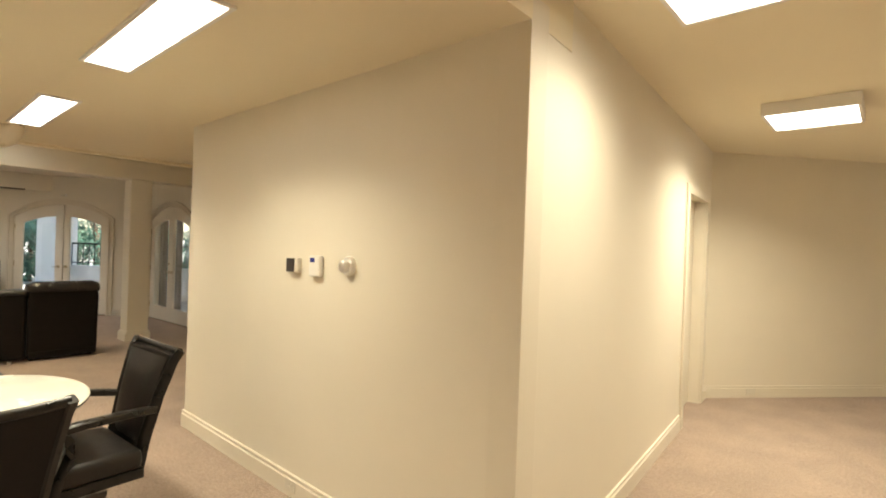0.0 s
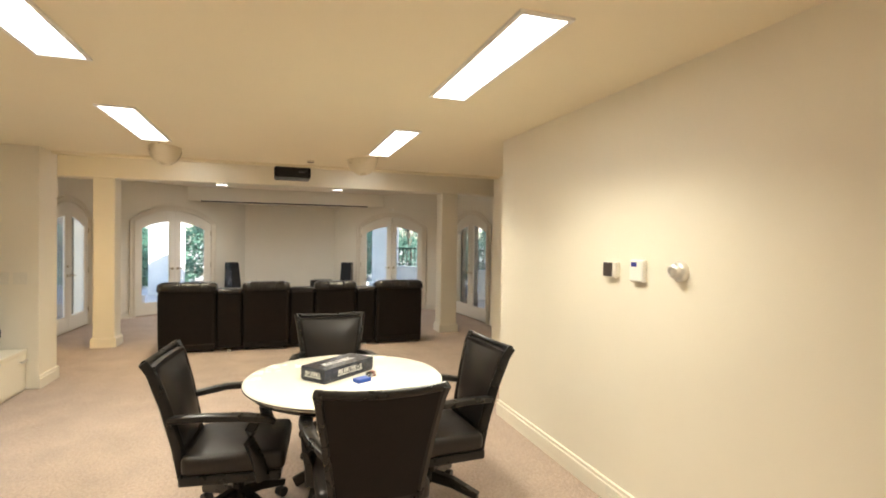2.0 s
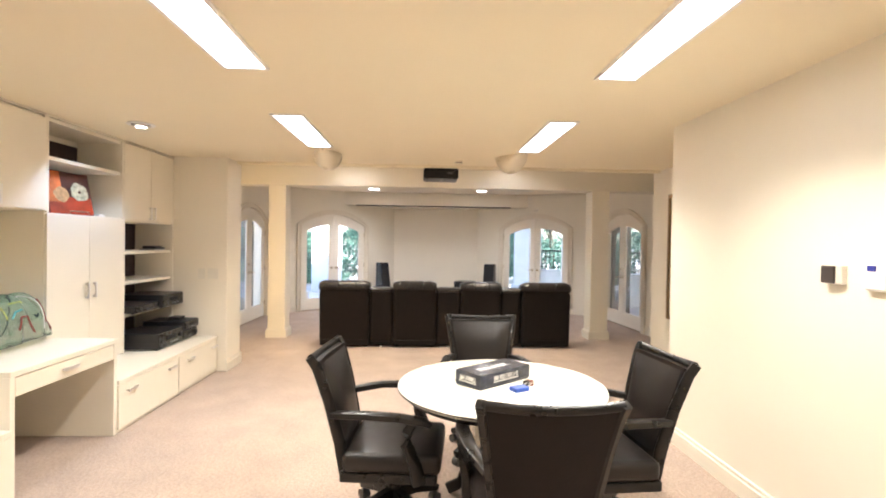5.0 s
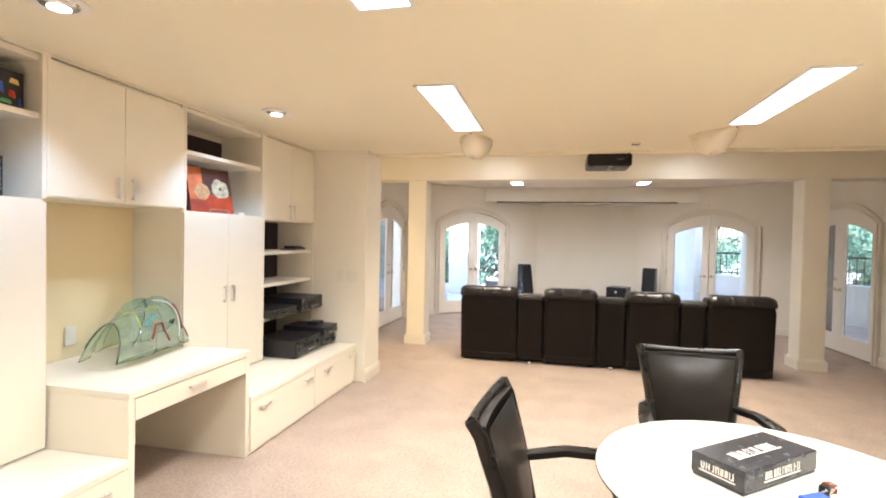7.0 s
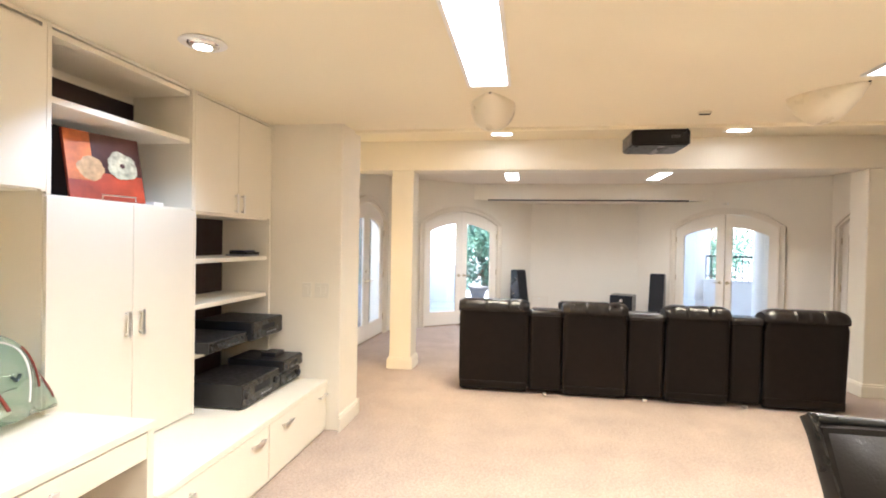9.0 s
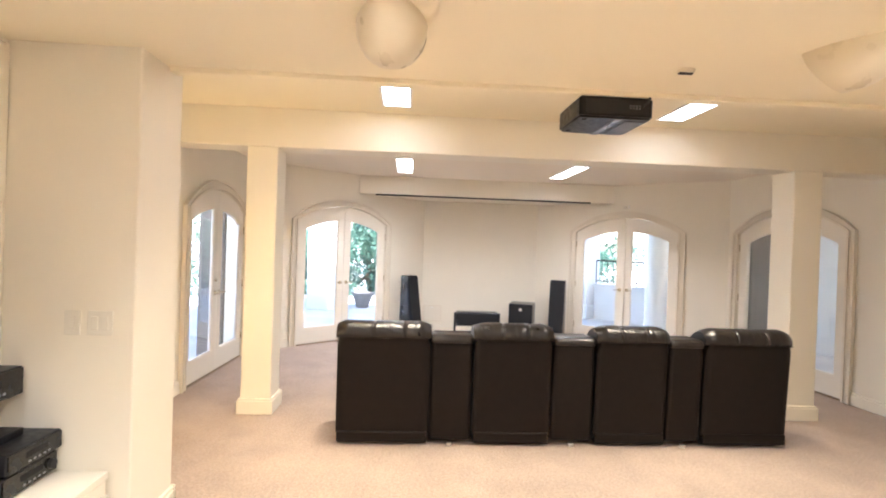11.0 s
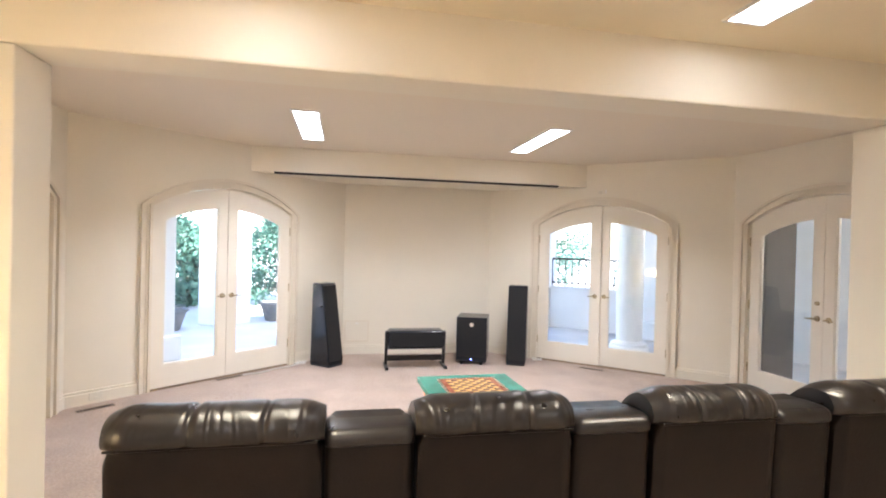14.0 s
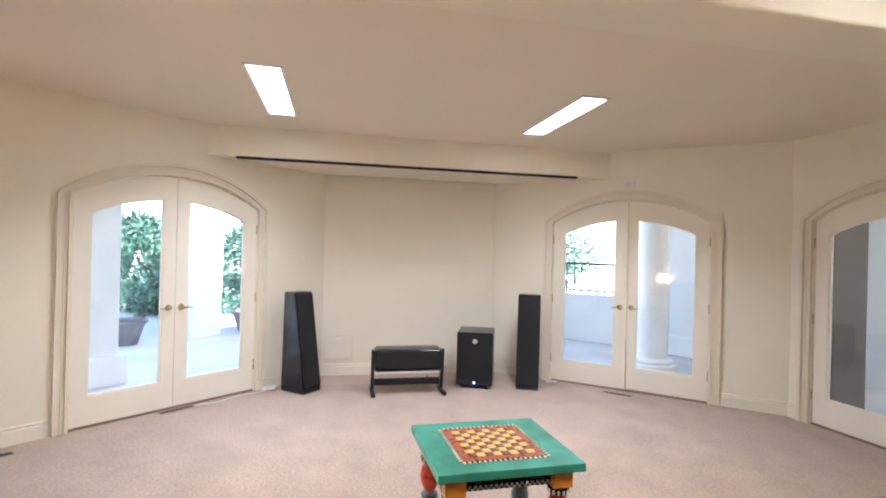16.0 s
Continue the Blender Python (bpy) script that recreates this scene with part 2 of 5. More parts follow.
# low ceiling of the back room, higher corridor ceiling, raised strip, beam, front ceiling
CW0, CW1 = (XC, YT), (-1.65, 6.27)        # corridor wall
bm = prism(bmesh.new(), [(XL, -3.7), (XC + 0.14, -3.7), (XC, YT), (XC - 0.03, YT + 0.4), (-2.7, YT + 0.4), (-2.7, 4.4), (XL, 4.4)], ZB, ZB + 0.35, 'z')
struct("ceiling", bm, CEIL, "flat cream painted ceiling of the back room", "ceiling")
struct("ceiling_corridor", boxm(-2.7, 3.3, -3.7, 10.4, ZC + 0.001, ZC + 0.1), CEIL, "flat cream ceiling of the corridor", "ceiling")
struct("ceiling_edge", boxm(XL - 0.03, XL + 0.05, -2.36, YR, ZB - 0.028, ZB + 0.2, 0.006), CEIL, "cream lip at the edge of the low ceiling", "trim")
struct("ceiling_raised", boxm(BX1, XL - 0.031, -3.7, 4.3, ZR, ZR + 0.1), CEIL, "raised cream ceiling strip before the beam", "ceiling")
struct("ceiling_front", boxm(-13.6, BX0, -3.9, 4.5, ZF, ZF + 0.2), CEILF, "flat cream ceiling of the front room", "ceiling")
struct("beam", boxm(BX0, BX1, -3.36, 3.96, ZBEAM, ZR + 0.1, 0.012), WALL, "cream plastered beam across the room on two columns", "beam")
# soffit before the middle bay wall, with the screen slot at its lower edge
struct("soffit", boxm(-13.12, -12.245, -2.12, 2.50, 2.378, ZF), WALL, "cream plastered soffit over the bay wall", "soffit")
struct("screen_slot", boxm(-12.285, -12.237, -1.63, 1.965, 2.362, 2.384), DARK, "dark slot of the roll-down projection screen", "screen slot")

# piers and remaining walls
struct("pier_left", boxm(XE, -6.52, YCAB - 0.2, -2.37, 0, ZR + 0.05, 0.008), WALL, "cream plastered wall pier beside the cabinets", "wall")
struct("wall_behind_cabinets", boxm(-6.55, 3.2, YCAB - 0.2, YCAB, 0, ZC + 0.1), WALL, "cream painted wall behind the cabinets", "wall")
struct("wall_back", boxm(3.0, 3.2, YCAB - 0.2, 10.4, 0, ZC + 0.1), WALL, "cream painted wall", "wall")
struct("wall_thermostat", boxm(XT, XC, YT, YT + 0.14, 0, ZB + 0.1, 0.006), WALL, "cream painted wall with three round and square controls", "wall")
struct("wall_block_end", boxm(XT, XT + 0.14, YT + 0.14, YR + 0.14, 0, ZB + 0.1), WALL, "cream painted end of the wall block", "wall")
struct("wall_recess", boxm(XE, XT, YR, YR + 0.14, 0, ZR + 0.05), WALL, "cream painted wall of the recess", "wall")
struct("pier_right", boxm(XE, XE + 0.14, YR + 0.14, 4.3, 0, ZR + 0.05), WALL, "cream plastered wall return", "wall")
END0, END1 = (-1.65, 6.27), (2.54, 11.16)
cd0, cd1 = 3.18, 4.11
mc, lc = wall_seg("wall_corridor", CW0, CW1, ZC, "cream painted corridor wall with a doorway", (cd0, cd1, 2.13, 2.13), 0.14)
wall_seg("wall_corridor_end", END0, END1, ZC, "cream painted diagonal end wall of the corridor", None, 0.14, (0.1, 0))
struct("closet_wall", boxm(-2.7, -2.6, 4.0, 7.0, 0, ZC), WALL, "cream wall behind the doorway", "wall")


def bb(x0, x1, y0, y1, front='y0'):
    """A baseboard in the given plan strip; front names the side that looks into the room."""
    prof = ((0, 0), (0.018, 0), (0.018, 0.102), (0.007, 0.108), (0.007, 0.116), (0.014, 0.120), (0.012, 0.132), (0, 0.135))
    if front == 'y0':
        bm = prism(bmesh.new(), [(y1 - d, z) for d, z in prof], x0, x1, 'x')
    elif front == 'y1':
        bm = prism(bmesh.new(), [(y0 + d, z) for d, z in prof], x0, x1, 'x')
    else:
        bm = prism(bmesh.new(), [(x1 - d, z) for d, z in prof], y0, y1, 'y')
    struct("baseboard", bm, TRIM, "cream painted baseboard along the wall", "baseboard")


bb(XT - 0.018, XC + 0.012, YT - 0.018, YT)
baseboard("baseboard", CW0, CW1, 0.0, cd0 - 0.09)
baseboard("baseboard", CW0, CW1, cd1 + 0.09, None)
baseboard("baseboard", END0, END1)
bb(XT - 0.018, XT, YT, YR, 'x0')
bb(XE, XT - 0.018, YR - 0.018, YR)
bb(XE - 0.018, -6.5, -2.37, -2.352, 'y1')
bb(XE - 0.018, XE, -3.33, -2.352, 'x0')
bb(3.0 - 0.018, 3.0, -3.0, 6.2, 'x0')

# doorway casing in the corridor
casing = thing("door_casing", mc, "cream painted casing round the corridor doorway", "door casing", kind="structure")
part("side", boxm(cd0 - 0.09, cd0, -0.022, 0, 0, 2.22, 0.006), TRIM, casing)
part("side", boxm(cd1, cd1 + 0.09, -0.022, 0, 0, 2.22, 0.006), TRIM, casing)
part("head", boxm(cd0, cd1, -0.022, 0, 2.13, 2.22, 0.006), TRIM, casing)
part("jamb", boxm(cd0, cd0 + 0.02, 0, 0.14, 0, 2.13), TRIM, casing)
part("jamb", boxm(cd1 - 0.02, cd1, 0, 0.14, 0, 2.13), TRIM, casing)
part("door_leaf", boxm(cd0 + 0.022, cd1 - 0.022, 0.104, 0.138, 0.01, 2.125, 0.003), TRIM, casing, "closed cream painted door leaf")


# columns
def column(y0, y1):
    c = thing("column", pose(0, 0, 0), "square cream plastered column with a baseboard", "column", "columns under the beam", "structure")
    part("shaft", boxm(BX0, BX1, y0, y1, 0, ZBEAM, 0.01), WALL, c)
    bm = bmesh.new()
    box(bm, BX0 - 0.025, BX1 + 0.025, y0 - 0.025, y1 + 0.025, 0, 0.12, 0.004)
    box(bm, BX0 - 0.016, BX1 + 0.016, y0 - 0.016, y1 + 0.016, 0.118, 0.14, 0.004)
    part("base", bm, TRIM, c)
    return c


column(-2.52, -2.25)
column(2.635, 2.925)


# arched french doors
def clip_arc(A, B, spring, apex, a, b, n=12):
    """The stretch from a to b of the arch that spans A to B."""
    w, h = (B - A) / 2, apex - spring
    r = (w * w + h * h) / (2 * h)
    mid, zc = (A + B) / 2, apex - r
    return [(u, zc + math.sqrt(max(r * r - (u - mid) ** 2, 0))) for u in (a + (b - a) * i / n for i in range(n + 1))]


def ring_mesh(outer, inner, lo, hi):
    """A flat ring between two outlines with the same number of points, drawn out from lo to hi."""
    bm = bmesh.new()
    rows = [[bm.verts.new((a, y, b)) for a, b in o] for o, y in ((outer, lo), (inner, lo), (inner, hi), (outer, hi))]
    n = len(outer)
    for k in range(4):
        A, B = rows[k], rows[(k + 1) % 4]
        for i in range(n):
            j = (i + 1) % n
            bm.faces.new((A[i], A[j], B[j], B[i]))
    return bm


def french_door(name, m, A, B, lever_in, bolt, ajar=0.0):
    d = thing(name, m, "cream arched double french door with tall glass panes", "french door", kind="structure")
    # casing: outer band and raised inner bead
    for w0, w1, y0 in ((0.0, 0.085, -0.018), (0.062, 0.092, -0.042), (-0.012, 0.014, -0.036), (0.030, 0.040, -0.026)):
        o = [(A - w1, 0)] + clip_arc(A - w1, B + w1, SPR + 0.01, APX + w1, A - w1, B + w1, 24) + [(B + w1, 0)]
        i = [(A - w0, 0)] + clip_arc(A - w0, B + w0, SPR, APX + w0, A - w0, B + w0, 24) + [(B + w0, 0)]
        bm = bmesh.new()
        lo, hi = y0, 0.0
        rows = [[bm.verts.new((a, y, b)) for a, b in q] for q, y in ((o, lo), (i, lo), (i, hi), (o, hi))]
        for k in range(4):
            R, S = rows[k], rows[(k + 1) % 4]
            for j in range(len(o) - 1):
                bm.faces.new((R[j], R[j + 1], S[j + 1], S[j]))
        part("casing", bm, CASE, d, smooth=True)
    bm = bmesh.new()
    o = [(A, 0)] + clip_arc(A, B, SPR, APX, A, B, 24) + [(B, 0)]
    i = [(A + 0.02, 0)] + clip_arc(A + 0.02, B - 0.02, SPR, APX - 0.02, A + 0.02, B - 0.02, 24) + [(B - 0.02, 0)]
    rows = [[bm.verts.new((a, y, b)) for a, b in q] for q, y in ((o, 0.0), (i, 0.0), (i, 0.2), (o, 0.2))]
    for k in range(4):
        R, S = rows[k], rows[(k + 1) % 4]
        for j in range(len(o) - 1):
            bm.faces.new((R[j], R[j + 1], S[j + 1], S[j]))
    part("jamb", bm, TRIM, d)
    part("threshold", boxm(A, B, 0.0, 0.22, 0.0, 0.012), mat("bronze_threshold", (0.24, 0.17, 0.10), 0.5, var=0.2, scale=20), d, "bronze metal threshold")
    mid = (A + B) / 2
    for a, b, outer_left in ((A + 0.022, mid - 0.002, True), (mid + 0.002, B - 0.022, False)):
        so, si = (0.122, 0.108) if outer_left else (0.108, 0.122)
        ga, gb = a + so, b - si
        n = 12
        out = [(a, 0.018)] + clip_arc(A + 0.022, B - 0.022, SPR, APX - 0.024, a, b, n) + [(b, 0.018)]
        inn = [(ga, 0.25)] + clip_arc(A + 0.022, B - 0.022, SPR - 0.19, APX - 0.23, ga, gb, n) + [(gb, 0.25)]
        leaf = part("leaf", ring_mesh(out, inn, 0.012, 0.057), DOORP, d)
        bead_o = inn
        bead_i = [(ga + 0.014, 0.264)] + [(min(max(u, ga + 0.014), gb - 0.014), z - 0.014) for u, z in inn[1:-1]] + [(gb - 0.014, 0.264)]
        part("glazing_bead", ring_mesh(bead_o, bead_i, 0.020, 0.049), DOORP, leaf)
        bm = bmesh.new()
        g = [(ga + 0.006, 0.256)] + [(min(max(u, ga + 0.006), gb - 0.006), z - 0.006) for u, z in inn[1:-1]] + [(gb - 0.006, 0.256)]
        prism(bm, g, 0.033, 0.037, 'y')
        pane = part("pane", bm, PANE, leaf, "clear glass pane")
        pane.visible_shadow = False
        hx = b - 0.055 if outer_left else a + 0.055
        s = -1 if outer_left else 1
        bm = bmesh.new()
        cyl(bm, (hx, 0.012, 0.93), (hx, 0.004, 0.93), 0.03, 0.027, 20)
        cyl(bm, (hx, 0.006, 0.93), (hx, -0.05, 0.93), 0.009, 0.009, 12)
        if lever_in:
            sweep(bm, [(hx, -0.046, 0.93), (hx + s * 0.03, -0.05, 0.932), (hx + s * 0.06, -0.05, 0.927), (hx + s * 0.085, -0.046, 0.931)], [0.009, 0.008, 0.007, 0.005], n=8)
        else:
            bmesh.ops.create_uvsphere(bm, u_segments=14, v_segments=8, radius=0.026, matrix=Matrix.Translation((hx, -0.055, 0.93)))
        part("handle", bm, BRASS, leaf, "aged brass lever handle", True)
        if bolt == outer_left:
            bm = cyl(bmesh.new(), (hx, 0.012, 1.08), (hx, -0.004, 1.08), 0.022, 0.02, 16)
            part("deadbolt", bm, BRASS, leaf, "aged brass deadbolt rose", True)
        ex = a - 0.004 if outer_left else b + 0.004
        for z in (0.28, 0.98, 1.68):
            bm = bmesh.new()
            cyl(bm, (ex, 0.004, z - 0.05), (ex, 0.004, z + 0.05), 0.007, 0.007, 10)
            part("hinge", bm, BRASS, leaf, "brass butt hinge")
        # Strip added to block the bright gap beside the turned leaf.
        if ajar and outer_left:
            part("gap_strip", boxm(b - 0.012, b + 0.016, 0.006, 0.046, 0.018, APX - 0.03, 0.003), DOORP, leaf)
        # Leaf turned slightly to steer the nook lamp's reflection in its pane.
        if ajar and not outer_left:
            leaf.matrix_local = Matrix.Translation((b, 0.03, 0)) @ Matrix.Rotation(radians(-ajar), 4, 'Z') @ Matrix.Translation((-b, -0.03, 0))
    return d


for i, (m, A, B) in enumerate(DOORS):
    french_door("door_%d" % (i + 1), m, A, B, True, (True, None, None, True)[i] if len(DOORS) == 4 else None, 2.0 if i == 2 else 0.0)


# ceiling lights
LIGHT_COL = (1.0, 0.93, 0.76)


def troffer(x0, x1, y0, y1, z, watts, group, drop=0.0, colour=LIGHT_COL, spread=radians(126)):
    cx, cy = (x0 + x1) / 2, (y0 + y1) / 2
    t = thing("ceiling_light", pose(cx, cy, z - drop), "long lit fluorescent ceiling light with a white frame", "ceiling light", group)
    a, b = (x1 - x0) / 2 - 0.018, (y1 - y0) / 2 - 0.018
    bm = bmesh.new()
    for q in ((-a - 0.02, a + 0.02, -b - 0.02, -b), (-a - 0.02, a + 0.02, b, b + 0.02), (-a - 0.02, -a, -b, b), (a, a + 0.02, -b, b)):
        box(bm, *q, -0.012, drop if drop else 0.0)
    part("frame", bm, WHITEMETAL, t, "white metal frame")
    part("diffuser", boxm(-a, a, -b, b, -0.006, 0.0), LAMPGLOW, t, "glowing white acrylic diffuser")
    ld = bpy.data.lights.new("lamp", 'AREA')
    ld.shape, ld.size, ld.size_y, ld.energy, ld.color = 'RECTANGLE', 2 * a - 0.02, 2 * b - 0.02, watts, colour
    ld.spread = spread
    lo = new("lamp", ld)
    lo.parent = t
    lo.matrix_local = pose(0, 0, -0.016)
    return t


WHITEMETAL = mat("white_metal", (0.82, 0.80, 0.76), 0.4, var=0.02)
WB, WF = 7.6, 6.9
for x0, x1, y0, y1 in ((-3.385, -2.13, -1.21, -0.965), (-3.385, -2.13, 0.85, 1.093), (-5.655, -4.39, -1.262, -1.01), (-5.68, -4.39, 0.85, 1.085)):
    troffer(x0, x1, y0, y1, ZB, WB, "ceiling lights of the back room")
for y0, y1 in ((-1.31, -1.06), (1.10, 1.35)):
    troffer(-8.30, -7.03, y0, y1, ZR, WB * 0.56, "ceiling lights before the beam", colour=(1.0, 0.86, 0.58), spread=radians(105))
for y0, y1 in ((-1.27, -1.025), (1.07, 1.30)):
    troffer(-11.65, -10.43, y0, y1, ZF, WF, "ceiling lights of the front room", colour=(0.94, 0.94, 0.93), spread=radians(130))
# Unseen pair behind the start point, added to light the back room.
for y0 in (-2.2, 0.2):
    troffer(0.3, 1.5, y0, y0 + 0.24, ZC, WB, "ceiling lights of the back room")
for y0, y1, k in ((2.05, 2.64, 0.9), (4.55, 5.15, 2.2)):
    troffer(-0.91, -0.33, y0, y1, ZC, WB * k, "ceiling lights of the corridor", 0.08, spread=radians(145))

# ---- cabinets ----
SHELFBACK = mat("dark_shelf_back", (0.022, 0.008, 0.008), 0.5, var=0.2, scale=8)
# Warm shade under the wall cabinet is put into this yellower cream.
NICHE = mat("warm_shaded_cream", (0.79, 0.66, 0.40), 0.5, var=0.015, scale=3, rvar=0.01)
YF, YBF = -3.0, -2.47     # fronts of the tall units and of the base units


def panel(bm, *a):
    return box(bm, *a, 0.002, 1)


def pull(parent, x, y, z, upright=True, n=0.135):
    """A flat nickel bar pull in front of a door at y."""
    bm = bmesh.new()
    if upright:
        box(bm, x - 0.013, x + 0.013, y + 0.022, y + 0.03, z - n / 2, z + n / 2, 0.003)
        for s in (-1, 1):
            box(bm, x - 0.006, x + 0.006, y, y + 0.024, z + s * (n / 2 - 0.012) - 0.006, z + s * (n / 2 - 0.012) + 0.006)
    else:
        box(bm, x - n / 2, x + n / 2, y + 0.022, y + 0.03, z - 0.012, z + 0.012, 0.003)
        for s in (-1, 1):
            box(bm, x + s * (n / 2 - 0.012) - 0.006, x + s * (n / 2 - 0.012) + 0.006, y, y + 0.024, z - 0.006, z + 0.006)
    return part("handle", bm, NICKEL, parent, "brushed nickel bar handle")


def door(parent, x0, x1, z0, z1, hx, hz):
    d = part("door", boxm(x0 + 0.0015, x1 - 0.0015, YF, YF + 0.02, z0 + 0.0015, z1 - 0.0015, 0.002, 1), CAB, parent)
    pull(d, hx, YF + 0.02, hz)
    return d


def carcass(name, x0, x1, z0, z1, shelves, label, dark=None):
    c = thing(name, pose(0, 0, 0), label, "cabinet", "built-in cabinets along the wall")
    bm = bmesh.new()
    panel(bm, x0 + 0.001, x0 + 0.02, YCAB + 0.001, YF - 0.003, z0, z1)
    part("side", bm, CAB, c)
    bm = bmesh.new()
    panel(bm, x1 - 0.02, x1 - 0.001, YCAB + 0.001, YF - 0.003, z0, z1)
    part("side", bm, CAB, c)
    part("back", boxm(x0 + 0.02, x1 - 0.02, YCAB + 0.001, YCAB + 0.012, z0, z1), CAB, c)
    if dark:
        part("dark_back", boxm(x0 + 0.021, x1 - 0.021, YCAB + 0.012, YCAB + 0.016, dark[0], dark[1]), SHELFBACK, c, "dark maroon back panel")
    for xx in (x0 + 0.001, x1 - 0.023):
        part("edge", boxm(xx, xx + 0.022, YF - 0.002, YF + 0.018, max(z0, 1.73) if name != "media_cabinet" else z0, z1, 0.001, 1), CAB, c)
    for z in shelves:
        part("shelf", boxm(x0 + 0.02, x1 - 0.02, YCAB + 0.012, YF - 0.004, z - 0.03, z, 0.002, 1), CAB, c)
    return c


def tall_unit(x0, x1):
    c = carcass("tall_cabinet", x0, x1, 0.42, ZB - 0.02, (1.73, 2.17, ZB - 0.022), "cream tall cabinet with two doors and open shelves above", (1.732, ZB - 0.1))
    mid = (x0 + x1) / 2
    door(c, x0, mid, 0.43, 1.72, mid - 0.05, 1.085)
    door(c, mid, x1, 0.43, 1.72, mid + 0.05, 1.085)
    return c


tall_unit(-3.555, -2.58)
tall_unit(-5.54, -4.545)
up = carcass("wall_cabinet", -4.545, -3.555, 1.74, ZB - 0.02, (1.77, ZB - 0.022), "cream two-door wall cabinet above the desk")
door(up, -4.543, -4.04, 1.745, ZB - 0.04, -4.09, 1.83)
door(up, -4.04, -3.557, 1.745, ZB - 0.04, -3.99, 1.83)
med = carcass("media_cabinet", -6.515, -5.54, 0.42, ZB - 0.02, (0.79, 1.11, 1.41, 1.73, ZB - 0.022), "cream media cabinet with two doors over open shelves", (0.43, 1.70))
door(med, -6.513, -6.03, 1.715, ZB - 0.03, -6.07, 1.80)
door(med, -6.03, -5.542, 1.715, ZB - 0.03, -5.99, 1.80)
struct("cabinet_filler", boxm(-6.515, -2.58, YCAB + 0.01, YF + 0.005, ZB - 0.017, ZB - 0.001), CAB, "cream filler strip over the cabinets", "trim")

# desk
desk = thing("built_in_desk", pose(0, 0, 0), "cream built-in desk with one shallow drawer", "desk", "built-in cabinets along the wall")
part("worktop", boxm(-4.60, -3.57, YCAB + 0.01, YBF - 0.005, 0.72, 0.755, 0.003), CAB, desk)
part("side_panel", boxm(-4.598, -4.56, YCAB + 0.01, YBF - 0.012, 0, 0.72, 0.002), CAB, desk)
part("side_panel", boxm(-3.61, -3.572, YCAB + 0.01, YBF - 0.012, 0, 0.72, 0.002), CAB, desk)
part("back_panel", boxm(-4.56, -3.61, YCAB + 0.01, YCAB + 0.03, 0, 0.72), CAB, desk)
# Sheet added to carry the niche's warm shade.
part("niche_panel", boxm(-4.543, -3.557, YCAB + 0.001, YCAB + 0.010, 0.756, 1.739), NICHE, desk, "cream panel behind the desk with warm shade in its colour")
dr = part("drawer", boxm(-4.557, -3.613, YBF - 0.034, YBF - 0.012, 0.60, 0.712, 0.002, 1), CAB, desk)
pull(dr, -4.06, YBF - 0.012, 0.662, False)
part("drawer_box", boxm(-4.54, -3.63, YCAB + 0.1, YBF - 0.036, 0.605, 0.7), CAB, desk)


def base_unit(x0, x1, hx):
    c = thing("base_cabinet", pose(0, 0, 0), "low cream base cabinet with one wide drawer", "cabinet", "built-in cabinets along the wall")
    part("body", boxm(x0, x1, YCAB + 0.01, YBF - 0.02, 0.0, 0.385), CAB, c)
    d = part("drawer", boxm(x0 + 0.004, x1 - 0.004, YBF - 0.02, YBF, 0.03, 0.38, 0.002, 1), CAB, c)
    for x in hx:
        pull(d, x, YBF, 0.315, False)
    return c


base_unit(-5.58, -4.605, (-5.434, -4.767))
base_unit(-6.50, -5.585, (-6.40, -5.813))
base_unit(-3.565, -2.6, (-3.37, -2.80))
for x0, x1 in ((-6.51, -4.602), (-3.567, -2.6)):
    ctp = thing("countertop", pose(0, 0, 0), "cream top over the low base cabinets", "countertop", "built-in cabinets along the wall")
    part("top", boxm(x0, x1, YCAB + 0.012, YBF - 0.016, 0.387, 0.42, 0.002), CAB, ctp)
    part("front_edge", boxm(x0, x1, YBF - 0.0155, YBF + 0.004, 0.384, 0.42, 0.003), CAB, ctp)



# ---- theatre sofa ----
XS = -7.89


